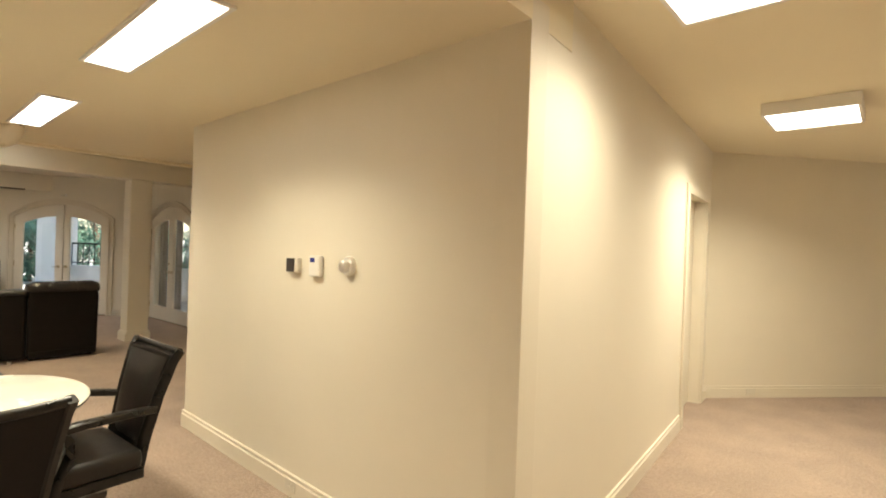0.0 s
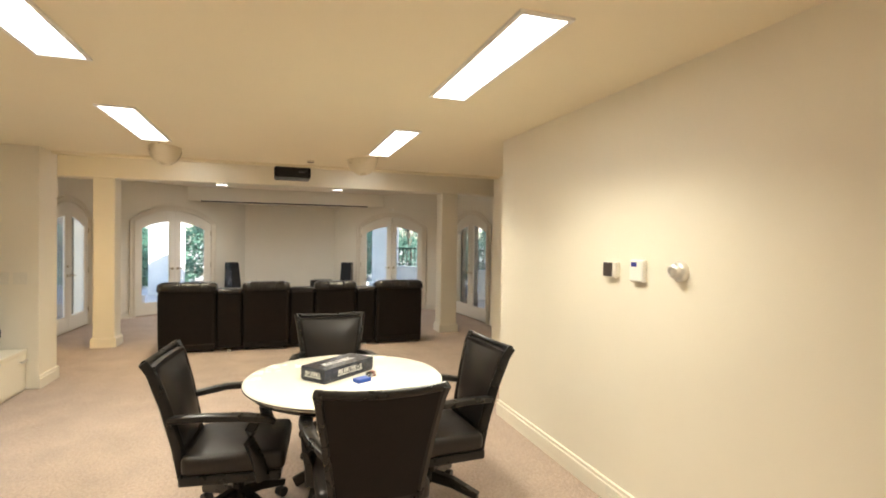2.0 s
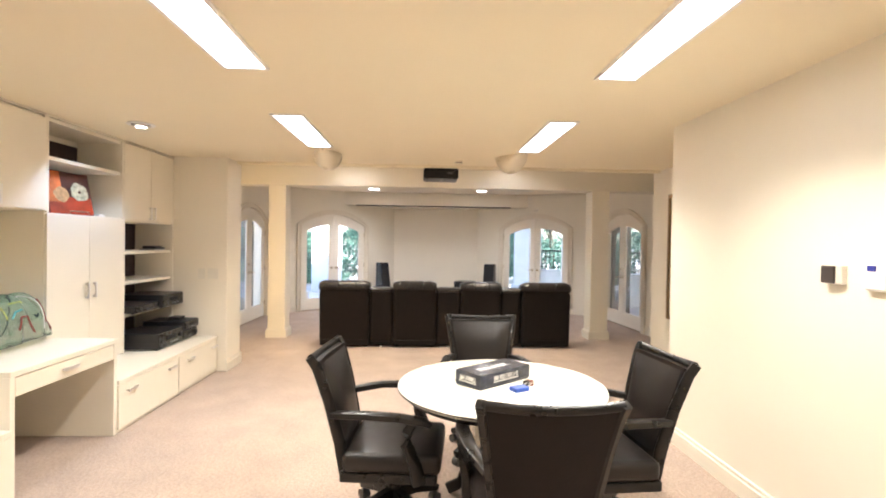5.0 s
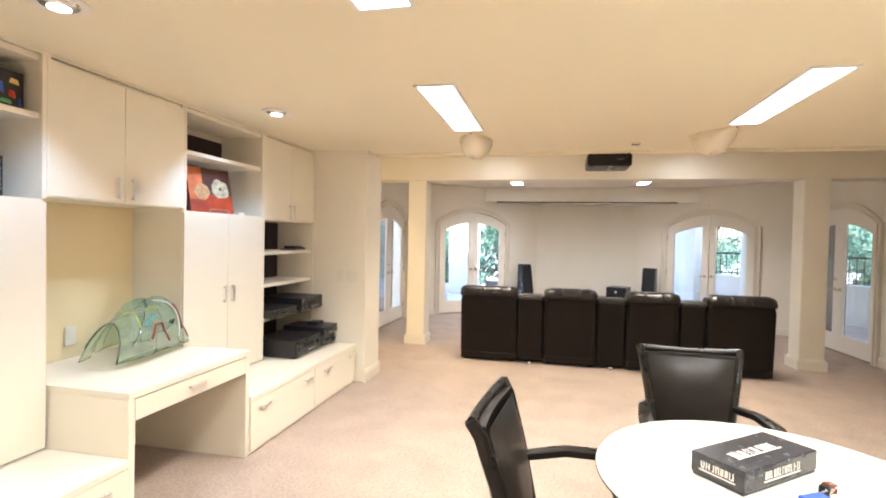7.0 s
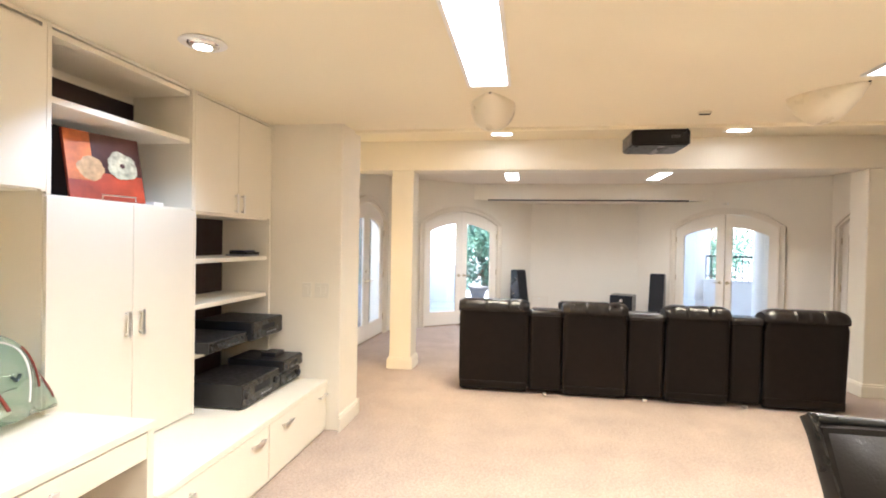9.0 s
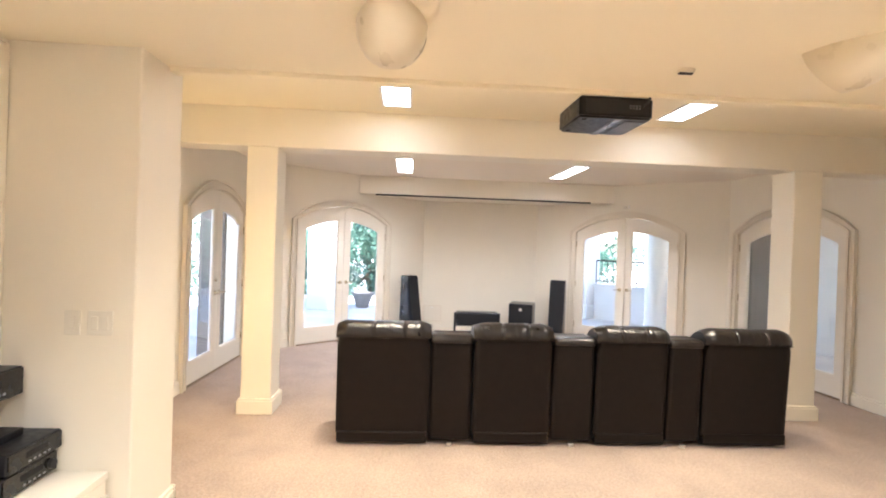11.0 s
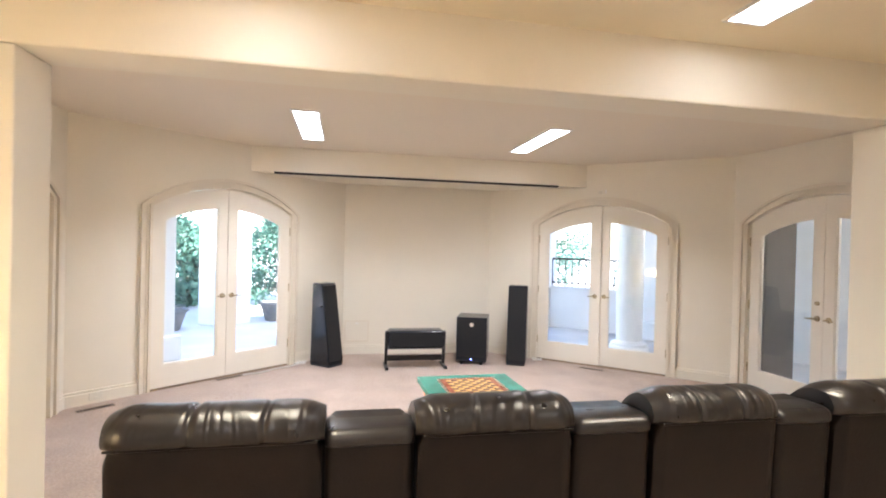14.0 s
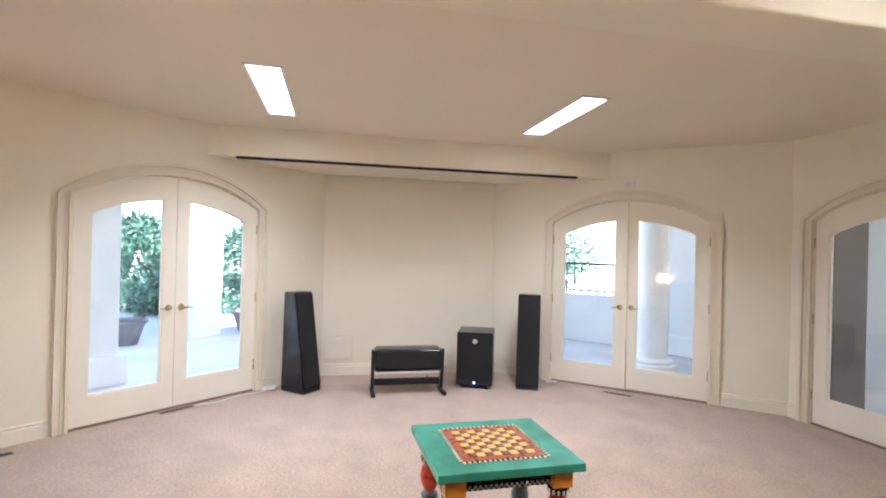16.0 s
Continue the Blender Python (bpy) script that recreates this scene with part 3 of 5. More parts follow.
def cushion(prof, y0, y1, ny, soft, wrinkle, seed):
    """A padded roll: the profile (x, z) drawn out along y, drawn in at both ends, with folds running across it."""
    bm = bmesh.new()
    cx = sum(p[0] for p in prof) / len(prof)
    cz = sum(p[1] for p in prof) / len(prof)
    rings = []
    for j in range(ny + 1):
        f = j / ny
        e = min(f, 1 - f) * (y1 - y0)
        s = 1.0 if e >= soft else 1 - 0.22 * (1 - e / soft) ** 2
        y = y0 + (y1 - y0) * f
        ring = []
        for x, z in prof:
            px, pz = cx + (x - cx) * s, (cz + (z - cz) * s if z > cz else z)
            d = 0.0
            if wrinkle:
                # folds gather at the rear seam, lean to one side and die out over the top; two cross seams part three panels
                near = max(0.0, min(1.0, (x + 0.24) / 0.24)) * max(0.0, min(1.0, (z - 0.80) / 0.06))
                lean = y * 13 + 1.6 * noise.noise(Vector((y * 5, seed, 1.7))) + (x - 0.06) * 7 * math.sin(y * 9 + seed)
                fold = 0.8 - 2.0 * abs(noise.noise(Vector((lean, x * 3, seed))))
                fine = 0.8 - 1.8 * abs(noise.noise(Vector((lean * 2.7 + 4, x * 5, seed * 2))))
                d = wrinkle * (near * (0.75 * fold + 0.4 * fine) + 0.5 * noise.noise(Vector((x * 6, y * 7, seed))))
                d -= 0.009 * near ** 0.3 * sum(math.exp(-((f - q - 0.03 * math.sin(8 * x + seed)) * (y1 - y0) / 0.010) ** 2) for q in (0.36, 0.70))
            l = max(math.hypot(px - cx, pz - cz), 1e-3)
            ring.append(bm.verts.new((px + d * (px - cx) / l, y, pz + d * (pz - cz) / l)))
        rings.append(ring)
    n = len(prof)
    for a, b in zip(rings, rings[1:]):
        for i in range(n):
            k = (i + 1) % n
            bm.faces.new((a[i], a[k], b[k], b[i]))
    bm.faces.new(rings[0][::-1])
    bm.faces.new(rings[-1])
    return bm


def smooth_profile(pts, cuts=3):
    for _ in range(cuts):
        out = []
        for a, b in zip(pts, pts[1:] + pts[:1]):
            out += [(a[0] * 0.75 + b[0] * 0.25, a[1] * 0.75 + b[1] * 0.25), (a[0] * 0.25 + b[0] * 0.75, a[1] * 0.25 + b[1] * 0.75)]
        pts = out
    return pts


def sofa():
    s = thing("theatre_sofa", pose(XS, 0.0, 0), "black leather four-seat reclining theatre sofa with padded backs", "sofa")
    seats = [(-1.575, -0.85), (-0.51, 0.12), (0.475, 1.07), (1.37, 2.10)]
    for i, (a, b) in enumerate(seats):
        back = [(0.0, 0.10), (0.0, 0.12), (0.043, 0.80), (0.046, 0.855), (0.04, 0.87), (-0.16, 0.87), (-0.18, 0.8), (-0.21, 0.42), (-0.2, 0.10)]
        br = part("backrest", cushion(back, a + 0.006, b - 0.006, 24, 0.02, 0.0, i), LEATHER, s, smooth=True)
        head = smooth_profile([(0.062, 0.845), (0.068, 0.90), (0.03, 0.955), (-0.06, 0.975), (-0.16, 0.94), (-0.26, 0.85), (-0.33, 0.74), (-0.33, 0.66), (-0.27, 0.61), (-0.17, 0.76), (-0.02, 0.83)], 2)
        part("headrest", cushion(head, a - 0.004, b + 0.004, 150, 0.10, 0.0062, i * 7.3 + 2), LEATHERS, br, "puckered black leather head cushion", True)
        bm = sweep(bmesh.new(), [(0.056, a + 0.02, 0.85), (0.058, (a + b) / 2, 0.852), (0.056, b - 0.02, 0.85)], 0.005, n=6)
        part("piping", bm, LEATHER, br)
        part("kick_panel", boxm(-0.2, 0.012, a + 0.015, b - 0.015, 0.03, 0.115, 0.01), LEATHER, s)
        lumbar = smooth_profile([(-0.2, 0.42), (-0.2, 0.72), (-0.34, 0.70), (-0.38, 0.55), (-0.33, 0.42)], 2)
        part("lumbar_cushion", cushion(lumbar, a + 0.01, b - 0.01, 30, 0.08, 0.0, i), LEATHER, s, smooth=True)
        part("seat", boxm(-0.85, -0.2, a + 0.02, b - 0.02, 0.12, 0.47, 0.06, 3), LEATHER, s, smooth=True)
        part("footrest", boxm(-0.95, -0.86, a + 0.02, b - 0.02, 0.08, 0.44, 0.03, 3), LEATHER, s, smooth=True)
        for y in (a + 0.06, b - 0.06):
            part("foot", cyl(bmesh.new(), (-0.1, y, 0), (-0.1, y, 0.04), 0.02, 0.02, 12), BLACKPL, s)
    for a, b in ((-0.85, -0.51), (0.12, 0.475), (1.07, 1.37)):
        cb = part("console", boxm(-0.76, -0.2, a + 0.004, b - 0.004, 0.04, 0.55, 0.03, 3), LEATHER, s, smooth=True)
        prof = [(-0.01, 0.05), (0.026, 0.80), (0.022, 0.845), (0.0, 0.872), (-0.2, 0.875), (-0.235, 0.85), (-0.24, 0.6), (-0.2, 0.05)]
        part("console_back", cushion(prof, a + 0.006, b - 0.006, 20, 0.03, 0.0, a), LEATHER, s, smooth=True)
        cap = smooth_profile([(0.03, 0.80), (0.036, 0.85), (0.0, 0.878), (-0.18, 0.872), (-0.235, 0.84), (-0.2, 0.80)], 2)
        part("console_cap", cushion(cap, a + 0.004, b - 0.004, 24, 0.03, 0.0, a), LEATHERS, s, "glossy black leather cap", True)
        part("bracket", boxm(-0.02, 0.006, (a + b) / 2 - 0.02, (a + b) / 2 + 0.02, 0.0, 0.028, 0.004), NICKEL, s, "small metal floor bracket")
    # Dark block added so no light shows through the gaps between seats.
    part("gap_filler", boxm(-0.19, -0.04, -1.55, 2.08, 0.06, 0.80), DARK, s)
    return s


sofa()

# ---- round table and chairs ----
TX, TY = -3.40, 0.35
table = thing("round_table", pose(TX, TY, 0), "round cream table with a black edge and black pedestal", "table")
bm = lathe(bmesh.new(), [(0.55, 0.715), (0.575, 0.72), (0.585, 0.732), (0.585, 0.742), (0.578, 0.75), (0.57, 0.752)], 64)
part("tabletop", bm, TABLE, table, smooth=True)
part("edge_line", lathe(bmesh.new(), [(0.584, 0.7325), (0.5865, 0.7325), (0.5865, 0.7375), (0.584, 0.7375)], 64), DARK, table, "thin dark inlaid edge line")
bm = lathe(bmesh.new(), [(0.5, 0.685), (0.54, 0.69), (0.548, 0.705), (0.54, 0.715), (0.5, 0.716)], 64)
part("underframe", bm, WOODBLK, table, smooth=True)
part("pedestal", boxm(-0.16, 0.16, -0.16, 0.16, 0.1, 0.69, 0.02), TABLE, table, "cream square pedestal")
for k in range(4):
    a = math.pi / 4 + k * math.pi / 2
    c, s = math.cos(a), math.sin(a)
    bm = sweep(bmesh.new(), [(c * 0.16, s * 0.16, 0.62), (c * 0.19, s * 0.19, 0.3), (c * 0.27, s * 0.27, 0.1), (c * 0.37, s * 0.37, 0.03)], [0.03, 0.032, 0.035, 0.035], n=8, square=True)
    part("leg", bm, WOODBLK, table, "black wooden leg")


def game_chair():
    c = thing("game_chair", pose(0, 0, 0), "black leather armchair on a swivel base with casters", "chair", "chairs round the table")
    part("seat", boxm(-0.26, 0.26, -0.24, 0.27, 0.36, 0.47, 0.035, 3), LEATHERG, c, smooth=True)
    part("seat_frame", boxm(-0.25, 0.25, -0.25, 0.25, 0.31, 0.365, 0.012), WOODBLK, c)
    for s in (-1, 1):
        bm = sweep(bmesh.new(), [(s * 0.185, -0.235, 0.33), (s * 0.195, -0.265, 0.5), (s * 0.227, -0.315, 0.72), (s * 0.258, -0.37, 0.90), (s * 0.27, -0.403, 0.955)], [0.018, 0.018, 0.018, 0.018, 0.02], [0.03, 0.03, 0.027, 0.025, 0.022], n=8, square=True)
        part("back_post", bm, WOODBLK, c, smooth=True)
        bm = sweep(bmesh.new(), [(s * 0.222, -0.295, 0.65), (s * 0.28, -0.12, 0.672), (s * 0.30, 0.06, 0.672), (s * 0.295, 0.18, 0.655), (s * 0.285, 0.215, 0.635)], [0.024, 0.03, 0.034, 0.034, 0.03], [0.018, 0.018, 0.018, 0.018, 0.014], n=8, square=True)
        part("armrest", bm, WOODBLK, c, smooth=True)
        bm = sweep(bmesh.new(), [(s * 0.297, 0.13, 0.65), (s * 0.296, 0.105, 0.60), (s * 0.285, 0.10, 0.53), (s * 0.27, 0.135, 0.44), (s * 0.262, 0.16, 0.33)], [0.022, 0.022, 0.024, 0.026, 0.028], [0.025, 0.025, 0.028, 0.032, 0.035], n=8, square=True)
        part("arm_support", bm, WOODBLK, c, smooth=True)
    bm = bmesh.new()
    rows = []
    for i in range(9):
        f = i / 8
        z, y, w = 0.43 + 0.50 * f, -0.258 - 0.125 * f ** 1.3, 0.178 + 0.072 * f
        rows.append([(w * (-1 + 2 * k / 8), y + 0.02 * (1 - (2 * k / 8 - 1) ** 2) * -0.6, z) for k in range(9)])
    F = [[bm.verts.new((x, y + 0.028, z)) for x, y, z in r] for r in rows]
    B = [[bm.verts.new((x, y - 0.02, z)) for x, y, z in r] for r in rows]
    for G in (F, B):
        for i in range(8):
            for k in range(8):
                bm.faces.new((G[i][k], G[i][k + 1], G[i + 1][k + 1], G[i + 1][k]))
    edge = [(0, k) for k in range(9)] + [(i, 8) for i in range(1, 9)] + [(8, k) for k in range(7, -1, -1)] + [(i, 0) for i in range(7, 0, -1)]
    for (i, k), (j, l) in zip(edge, edge[1:] + edge[:1]):
        bm.faces.new((F[i][k], F[j][l], B[j][l], B[i][k]))
    part("backrest", bm, LEATHER, c, smooth=True)
    bm = bmesh.new()
    G = []
    for i in range(11):
        f = i / 10
        z, y, w = 0.47 + 0.445 * f, -0.232 - 0.115 * (0.1 + 0.86 * f) ** 1.3, 0.170 + 0.060 * f
        G.append([bm.verts.new((w * (-1 + 2 * k / 10), y - 0.006 + 0.032 * (1 - (k / 5 - 1) ** 4) * (1 - (2 * f - 1) ** 4), z)) for k in range(11)])
    for i in range(10):
        for k in range(10):
            bm.faces.new((G[i][k], G[i][k + 1], G[i + 1][k + 1], G[i + 1][k]))
    part("back_pad", bm, LEATHERG, c, "stitched leather back pad", True)
    bm = sweep(bmesh.new(), [(-0.268, -0.398, 0.948), (-0.14, -0.412, 0.938), (0, -0.416, 0.934), (0.14, -0.412, 0.938), (0.268, -0.398, 0.948)], 0.017, 0.02, n=10)
    part("top_rail", bm, WOODBLK, c, smooth=True)
    bm = cyl(bmesh.new(), (0, 0, 0.12), (0, 0, 0.32), 0.032, 0.04, 16)
    part("column", bm, WOODBLK, c, smooth=True)
    for k in range(4):
        a = math.pi / 4 + k * math.pi / 2
        co, si = math.cos(a), math.sin(a)
        leg = part("leg", sweep(bmesh.new(), [(co * 0.02, si * 0.02, 0.15), (co * 0.15, si * 0.15, 0.135), (co * 0.31, si * 0.31, 0.085)], [0.03, 0.028, 0.024], [0.034, 0.03, 0.02], n=8, square=True), WOODBLK, c, smooth=True)
        bm = cyl(bmesh.new(), (co * 0.3 - si * 0.025, si * 0.3 + co * 0.025, 0.03), (co * 0.3 + si * 0.025, si * 0.3 - co * 0.025, 0.03), 0.03, 0.03, 16)
        cyl(bm, (co * 0.3, si * 0.3, 0.05), (co * 0.3, si * 0.3, 0.085), 0.012, 0.012, 8)
        part("caster", bm, BLACKPL, leg, smooth=True)
    return c


first = game_chair()
first.matrix_world = pose(-3.36, -0.245, 0, 0, 0, -5.5)
copy_thing(first, pose(-4.23, 0.37, 0, 0, 0, -91))
copy_thing(first, pose(-3.25, 0.845, 0, 0, 0, 184))
copy_thing(first, pose(-2.80, 0.388, 0, 0, 0, 89))

# ---- things of the front room ----
def tower(label, at, rz):
    """A tower whose front leans back; the front looks along local -y."""
    s = thing("tower_speaker", pose(*at, 0, 0, rz), label, "loudspeaker", "tower speakers")
    H, w, fb, ft, d = 1.04, 0.125, -0.19, -0.03, 0.15
    bm = bmesh.new()
    prism(bm, [(fb, 0.02), (ft, H), (d - 0.02, H), (d, 0.02)], -w, w, 'x')
    bmesh.ops.bevel(bm, geom=list(bm.edges), offset=0.010, segments=2, affect='EDGES')
    part("cabinet", bm, SPKBODY, s, smooth=True)
    k = (ft - fb) / (H - 0.02)
    bm = bmesh.new()
    prism(bm, [(fb + k * 0.05 - 0.010, 0.07), (fb + k * (H - 0.05) - 0.010, H - 0.03), (fb + k * (H - 0.05) + 0.004, H - 0.03), (fb + k * 0.05 + 0.004, 0.07)], -w + 0.012, w - 0.012, 'x')
    part("grille", bm, GRILLE, s, "black cloth grille")
    part("plinth", boxm(-0.12, 0.12, fb + 0.01, d - 0.01, 0.0, 0.022, 0.004), BLACKPL, s)
    return s


SPKBODY = mat("satin_black_lacquer", (0.014, 0.016, 0.022), 0.24, var=0.04, scale=10, rvar=0.0)
GRILLE = mat("black_grille_cloth", (0.008, 0.008, 0.009), 0.9, var=0.2, scale=300, bump=0.3, bscale=600)
tower("tall tapered black floor speaker toed in beside the french door", (-12.574, -1.0, 0), 138)
tower("tall tapered black floor speaker next to the subwoofer", (-12.441, 1.514, 0), 66)

sub = thing("subwoofer", pose(-12.578, 0.935, 0, 0, 0, 70), "black cube subwoofer with a round badge and a blue light", "subwoofer")
part("cabinet", boxm(-0.2, 0.2, -0.2, 0.24, 0.04, 0.62, 0.008), SPKBODY, sub)
part("grille", boxm(-0.185, 0.185, -0.208, -0.2, 0.1, 0.60, 0.004), GRILLE, sub, "black cloth grille")
bm = cyl(bmesh.new(), (0, -0.212, 0.525), (0, -0.208, 0.525), 0.026, 0.026, 24)
part("badge", bm, NICKEL, sub, "round silver badge")
part("indicator", boxm(-0.008, 0.008, -0.204, -0.2, 0.06, 0.075), glow("blue_indicator", (0.1, 0.15, 1.0), 6.0), sub, "small blue power light")
for x in (-0.13, 0.13):
    for y in (-0.16, 0.16):
        part("foot", cyl(bmesh.new(), (x, y, 0), (x, y, 0.04), 0.02, 0.024, 12), BLACKPL, sub)

cs = thing("centre_speaker", pose(-12.321, 0.12, 0.27, 0, 0, 90), "long black centre speaker on a low black stand", "loudspeaker")
part("cabinet", boxm(-0.35, 0.35, -0.11, 0.15, 0.0, 0.21, 0.03, 3), SPKBODY, cs, smooth=True)
part("grille", boxm(-0.335, 0.335, -0.118, -0.108, 0.015, 0.195, 0.004), GRILLE, cs, "black cloth grille")
st = thing("speaker_stand", pose(-12.321, 0.12, 0, 0, 0, 90), "low black metal stand under the centre speaker", "speaker stand")
for x in (-0.37, 0.37):
    bm = sweep(bmesh.new(), [(x, -0.14, 0.02), (x, 0.18, 0.02)], 0.022, 0.02, n=8, square=True)
    part("foot", bm, BLACKPL, st)
    bm = sweep(bmesh.new(), [(x, 0.06, 0.02), (x, 0.02, 0.25), (x, 0.0, 0.46)], 0.018, 0.03, n=8, square=True)
    part("upright", bm, BLACKPL, st)
part("crossbar", boxm(-0.35, 0.35, 0.03, 0.07, 0.08, 0.15, 0.004), BLACKPL, st)
part("tray", boxm(-0.352, 0.352, -0.1, 0.14, 0.255, 0.269, 0.002), BLACKPL, st)

ap = thing("access_panel", pose(-13.166, -0.60, 0.325, 0, 0, 90), "small square cream access panel in the wall", "access panel", kind="structure")
# Frame takes the darker casing paint to stand for its shadow lines.
part("frame", ring_mesh([(-0.17, -0.15), (-0.17, 0.15), (0.17, 0.15), (0.17, -0.15)], [(-0.15, -0.13), (-0.15, 0.13), (0.15, 0.13), (0.15, -0.13)], -0.014, 0.0), CASE, ap)
part("lid", boxm(-0.146, 0.146, -0.009, -0.001, -0.126, 0.126, 0.002), TRIM, ap)
part("latch", boxm(-0.02, 0.02, -0.016, -0.009, 0.10, 0.115, 0.002), NICKEL, ap, "small metal latch")

# chess table
GREEN = mat("green_lacquer", (0.055, 0.30, 0.235), 0.25, var=0.28, scale=7, rvar=0.02)
ORANGE = mat("orange_lacquer", (0.80, 0.27, 0.04), 0.3, var=0.1, scale=12)
BORD = mat("brown_red_border", (0.36, 0.085, 0.04), 0.3, var=0.25, scale=40)
RED = mat("red_lacquer", (0.55, 0.05, 0.03), 0.28, var=0.1, scale=12)
YEL = mat("yellow_square", (0.82, 0.57, 0.20), 0.3, var=0.1, scale=30)
BRN = mat("maroon_square", (0.16, 0.045, 0.03), 0.3, var=0.2, scale=30)
BLKL = mat("black_lacquer", (0.012, 0.012, 0.012), 0.25, var=0.2, scale=20)
IVORY = mat("ivory_lacquer", (0.75, 0.70, 0.55), 0.3, var=0.05, scale=20)
GREYL = mat("grey_green_lacquer", (0.10, 0.14, 0.15), 0.35, var=0.2, scale=20)
ct = thing("chess_table", pose(-9.50, 0.14, 0, 0, 0, 2), "low painted chess table with a green top and turned legs", "table")
RX, RY = 0.32, 0.355
top = part("tabletop", boxm(-RX, RX, -RY, RY, 0.508, 0.55, 0.006), GREEN, ct, "glossy mottled green tabletop")
part("border", boxm(-0.205, 0.205, -0.205, 0.205, 0.549, 0.5525), BORD, top, "reddish painted border")
sq = {}
for i in range(8):
    for j in range(8):
        k = (i + j) % 2
        x, y = -0.168 + i * 0.042, -0.168 + j * 0.042
        if k not in sq:
            bm = boxm(0, 0.0416, 0, 0.0416, 0, 0.0022)
            sq[k] = part("square", bm, BRN if k else YEL, top)
            o = sq[k]
        else:
            o = new("square", sq[k].data)
            o.parent = top
        o.location = (x, y, 0.5527)
for s0 in range(4):
    bm = bmesh.new()
    for i in range(34):
        if (i % 2) == 0:
            u = -0.212 + i * 0.0125
            box(bm, u, u + 0.0115, 0.21, 0.225, 0.549, 0.5522)
    o = part("checker_trim", bm, BLKL, top, "black checks of the border")
    o.rotation_euler = (0, 0, s0 * math.pi / 2)
    bm = bmesh.new()
    for i in range(34):
        if (i % 2) == 1:
            u = -0.212 + i * 0.0125
            box(bm, u, u + 0.0115, 0.21, 0.225, 0.549, 0.5522)
    o = part("checker_trim", bm, IVORY, top, "ivory checks of the border")
    o.rotation_euler = (0, 0, s0 * math.pi / 2)
LX, LY = 0.228, 0.262
for s0, far, half in ((0, LY, LX - 0.05), (1, LX, LY - 0.05), (2, LY, LX - 0.05), (3, LX, LY - 0.05)):
    ap_ = part("apron", boxm(-half, half, far + 0.0, far + 0.02, 0.455, 0.507, 0.002), BLKL, ct, "black apron with a checked lower edge")
    ap_.rotation_euler = (0, 0, s0 * math.pi / 2)
    n_ = int(2 * half / 0.0127)
    for par, m_ in ((0, IVORY), (1, BLKL)):
        bm = bmesh.new()
        for i in range(n_):
            for q in range(2):
                if (i + q) % 2 == par:
                    box(bm, -half + i * 0.0127, -half + (i + 1) * 0.0127, far - 0.002, far + 0.023, 0.435 + q * 0.01, 0.445 + q * 0.01)
        part("checks", bm, m_, ap_)
for sx in (-1, 1):
    for sy in (-1, 1):
        x, y = sx * LX, sy * LY
        lg = part("leg", boxm(x - 0.05, x + 0.05, y - 0.05, y + 0.05, 0.42, 0.507, 0.004), ORANGE, ct, "orange painted block and turned red leg")
        part("turned_ring", lathe(bmesh.new(), [(0.035, 0.378), (0.05, 0.385), (0.054, 0.398), (0.05, 0.412), (0.04, 0.42)], 20, (x, y, 0)), BLKL, lg, "black ring", True)
        bm = bmesh.new()
        for k in range(14):
            a = 2 * math.pi * k / 14
            c_, s_ = math.cos(a), math.sin(a)
            bmesh.ops.create_cube(bm, size=1.0, matrix=Matrix.Translation((x + 0.0525 * c_, y + 0.0525 * s_, 0.398)) @ Matrix.Rotation(a, 4, 'Z') @ Matrix.Diagonal((0.006, 0.010, 0.018, 1)))
        part("ring_dashes", bm, IVORY, lg, "ivory dashes round the ring")
        part("turned_leg", lathe(bmesh.new(), [(0.022, 0.22), (0.033, 0.235), (0.05, 0.275), (0.054, 0.31), (0.046, 0.345), (0.033, 0.378)], 20, (x, y, 0)), RED, lg, "red turned bulb", True)
        part("turned_foot", lathe(bmesh.new(), [(0.03, 0.0), (0.045, 0.02), (0.04, 0.05), (0.028, 0.075), (0.046, 0.12), (0.05, 0.16), (0.042, 0.19), (0.046, 0.20), (0.042, 0.212), (0.024, 0.222)], 20, (x, y, 0)), GREYL, lg, "grey turned foot", True)


# floor vents
def floor_vent(x, y, rz):
    v = thing("floor_vent", pose(x, y, 0.002, 0, 0, rz), "narrow brown metal floor vent set in the carpet", "floor vent", "floor vents")
    part("frame", ring_mesh([(-0.15, -0.035), (-0.15, 0.035), (0.15, 0.035), (0.15, -0.035)], [(-0.138, -0.024), (-0.138, 0.024), (0.138, 0.024), (0.138, -0.024)], 0.0, 0.006), VENTM, v).rotation_euler = (-math.pi / 2, 0, 0)
    part("well", boxm(-0.138, 0.138, -0.014, 0.014, 0.0, 0.002), DARK, v)
    for i in range(12):
        part("slat", boxm(-0.13 + i * 0.0225, -0.122 + i * 0.0225, -0.023, 0.023, 0.002, 0.005), VENTM, v)


VENTM = mat("brown_metal", (0.18, 0.13, 0.09), 0.45, 0.6, var=0.1)
floor_vent(-12.038, -2.038, 131)
floor_vent(-12.013, 2.383, 46)
floor_vent(-11.08, -2.979, 131)

# white cables by the doors
WHITECORD = mat("white_cord", (0.75, 0.74, 0.70), 0.5, var=0.03)


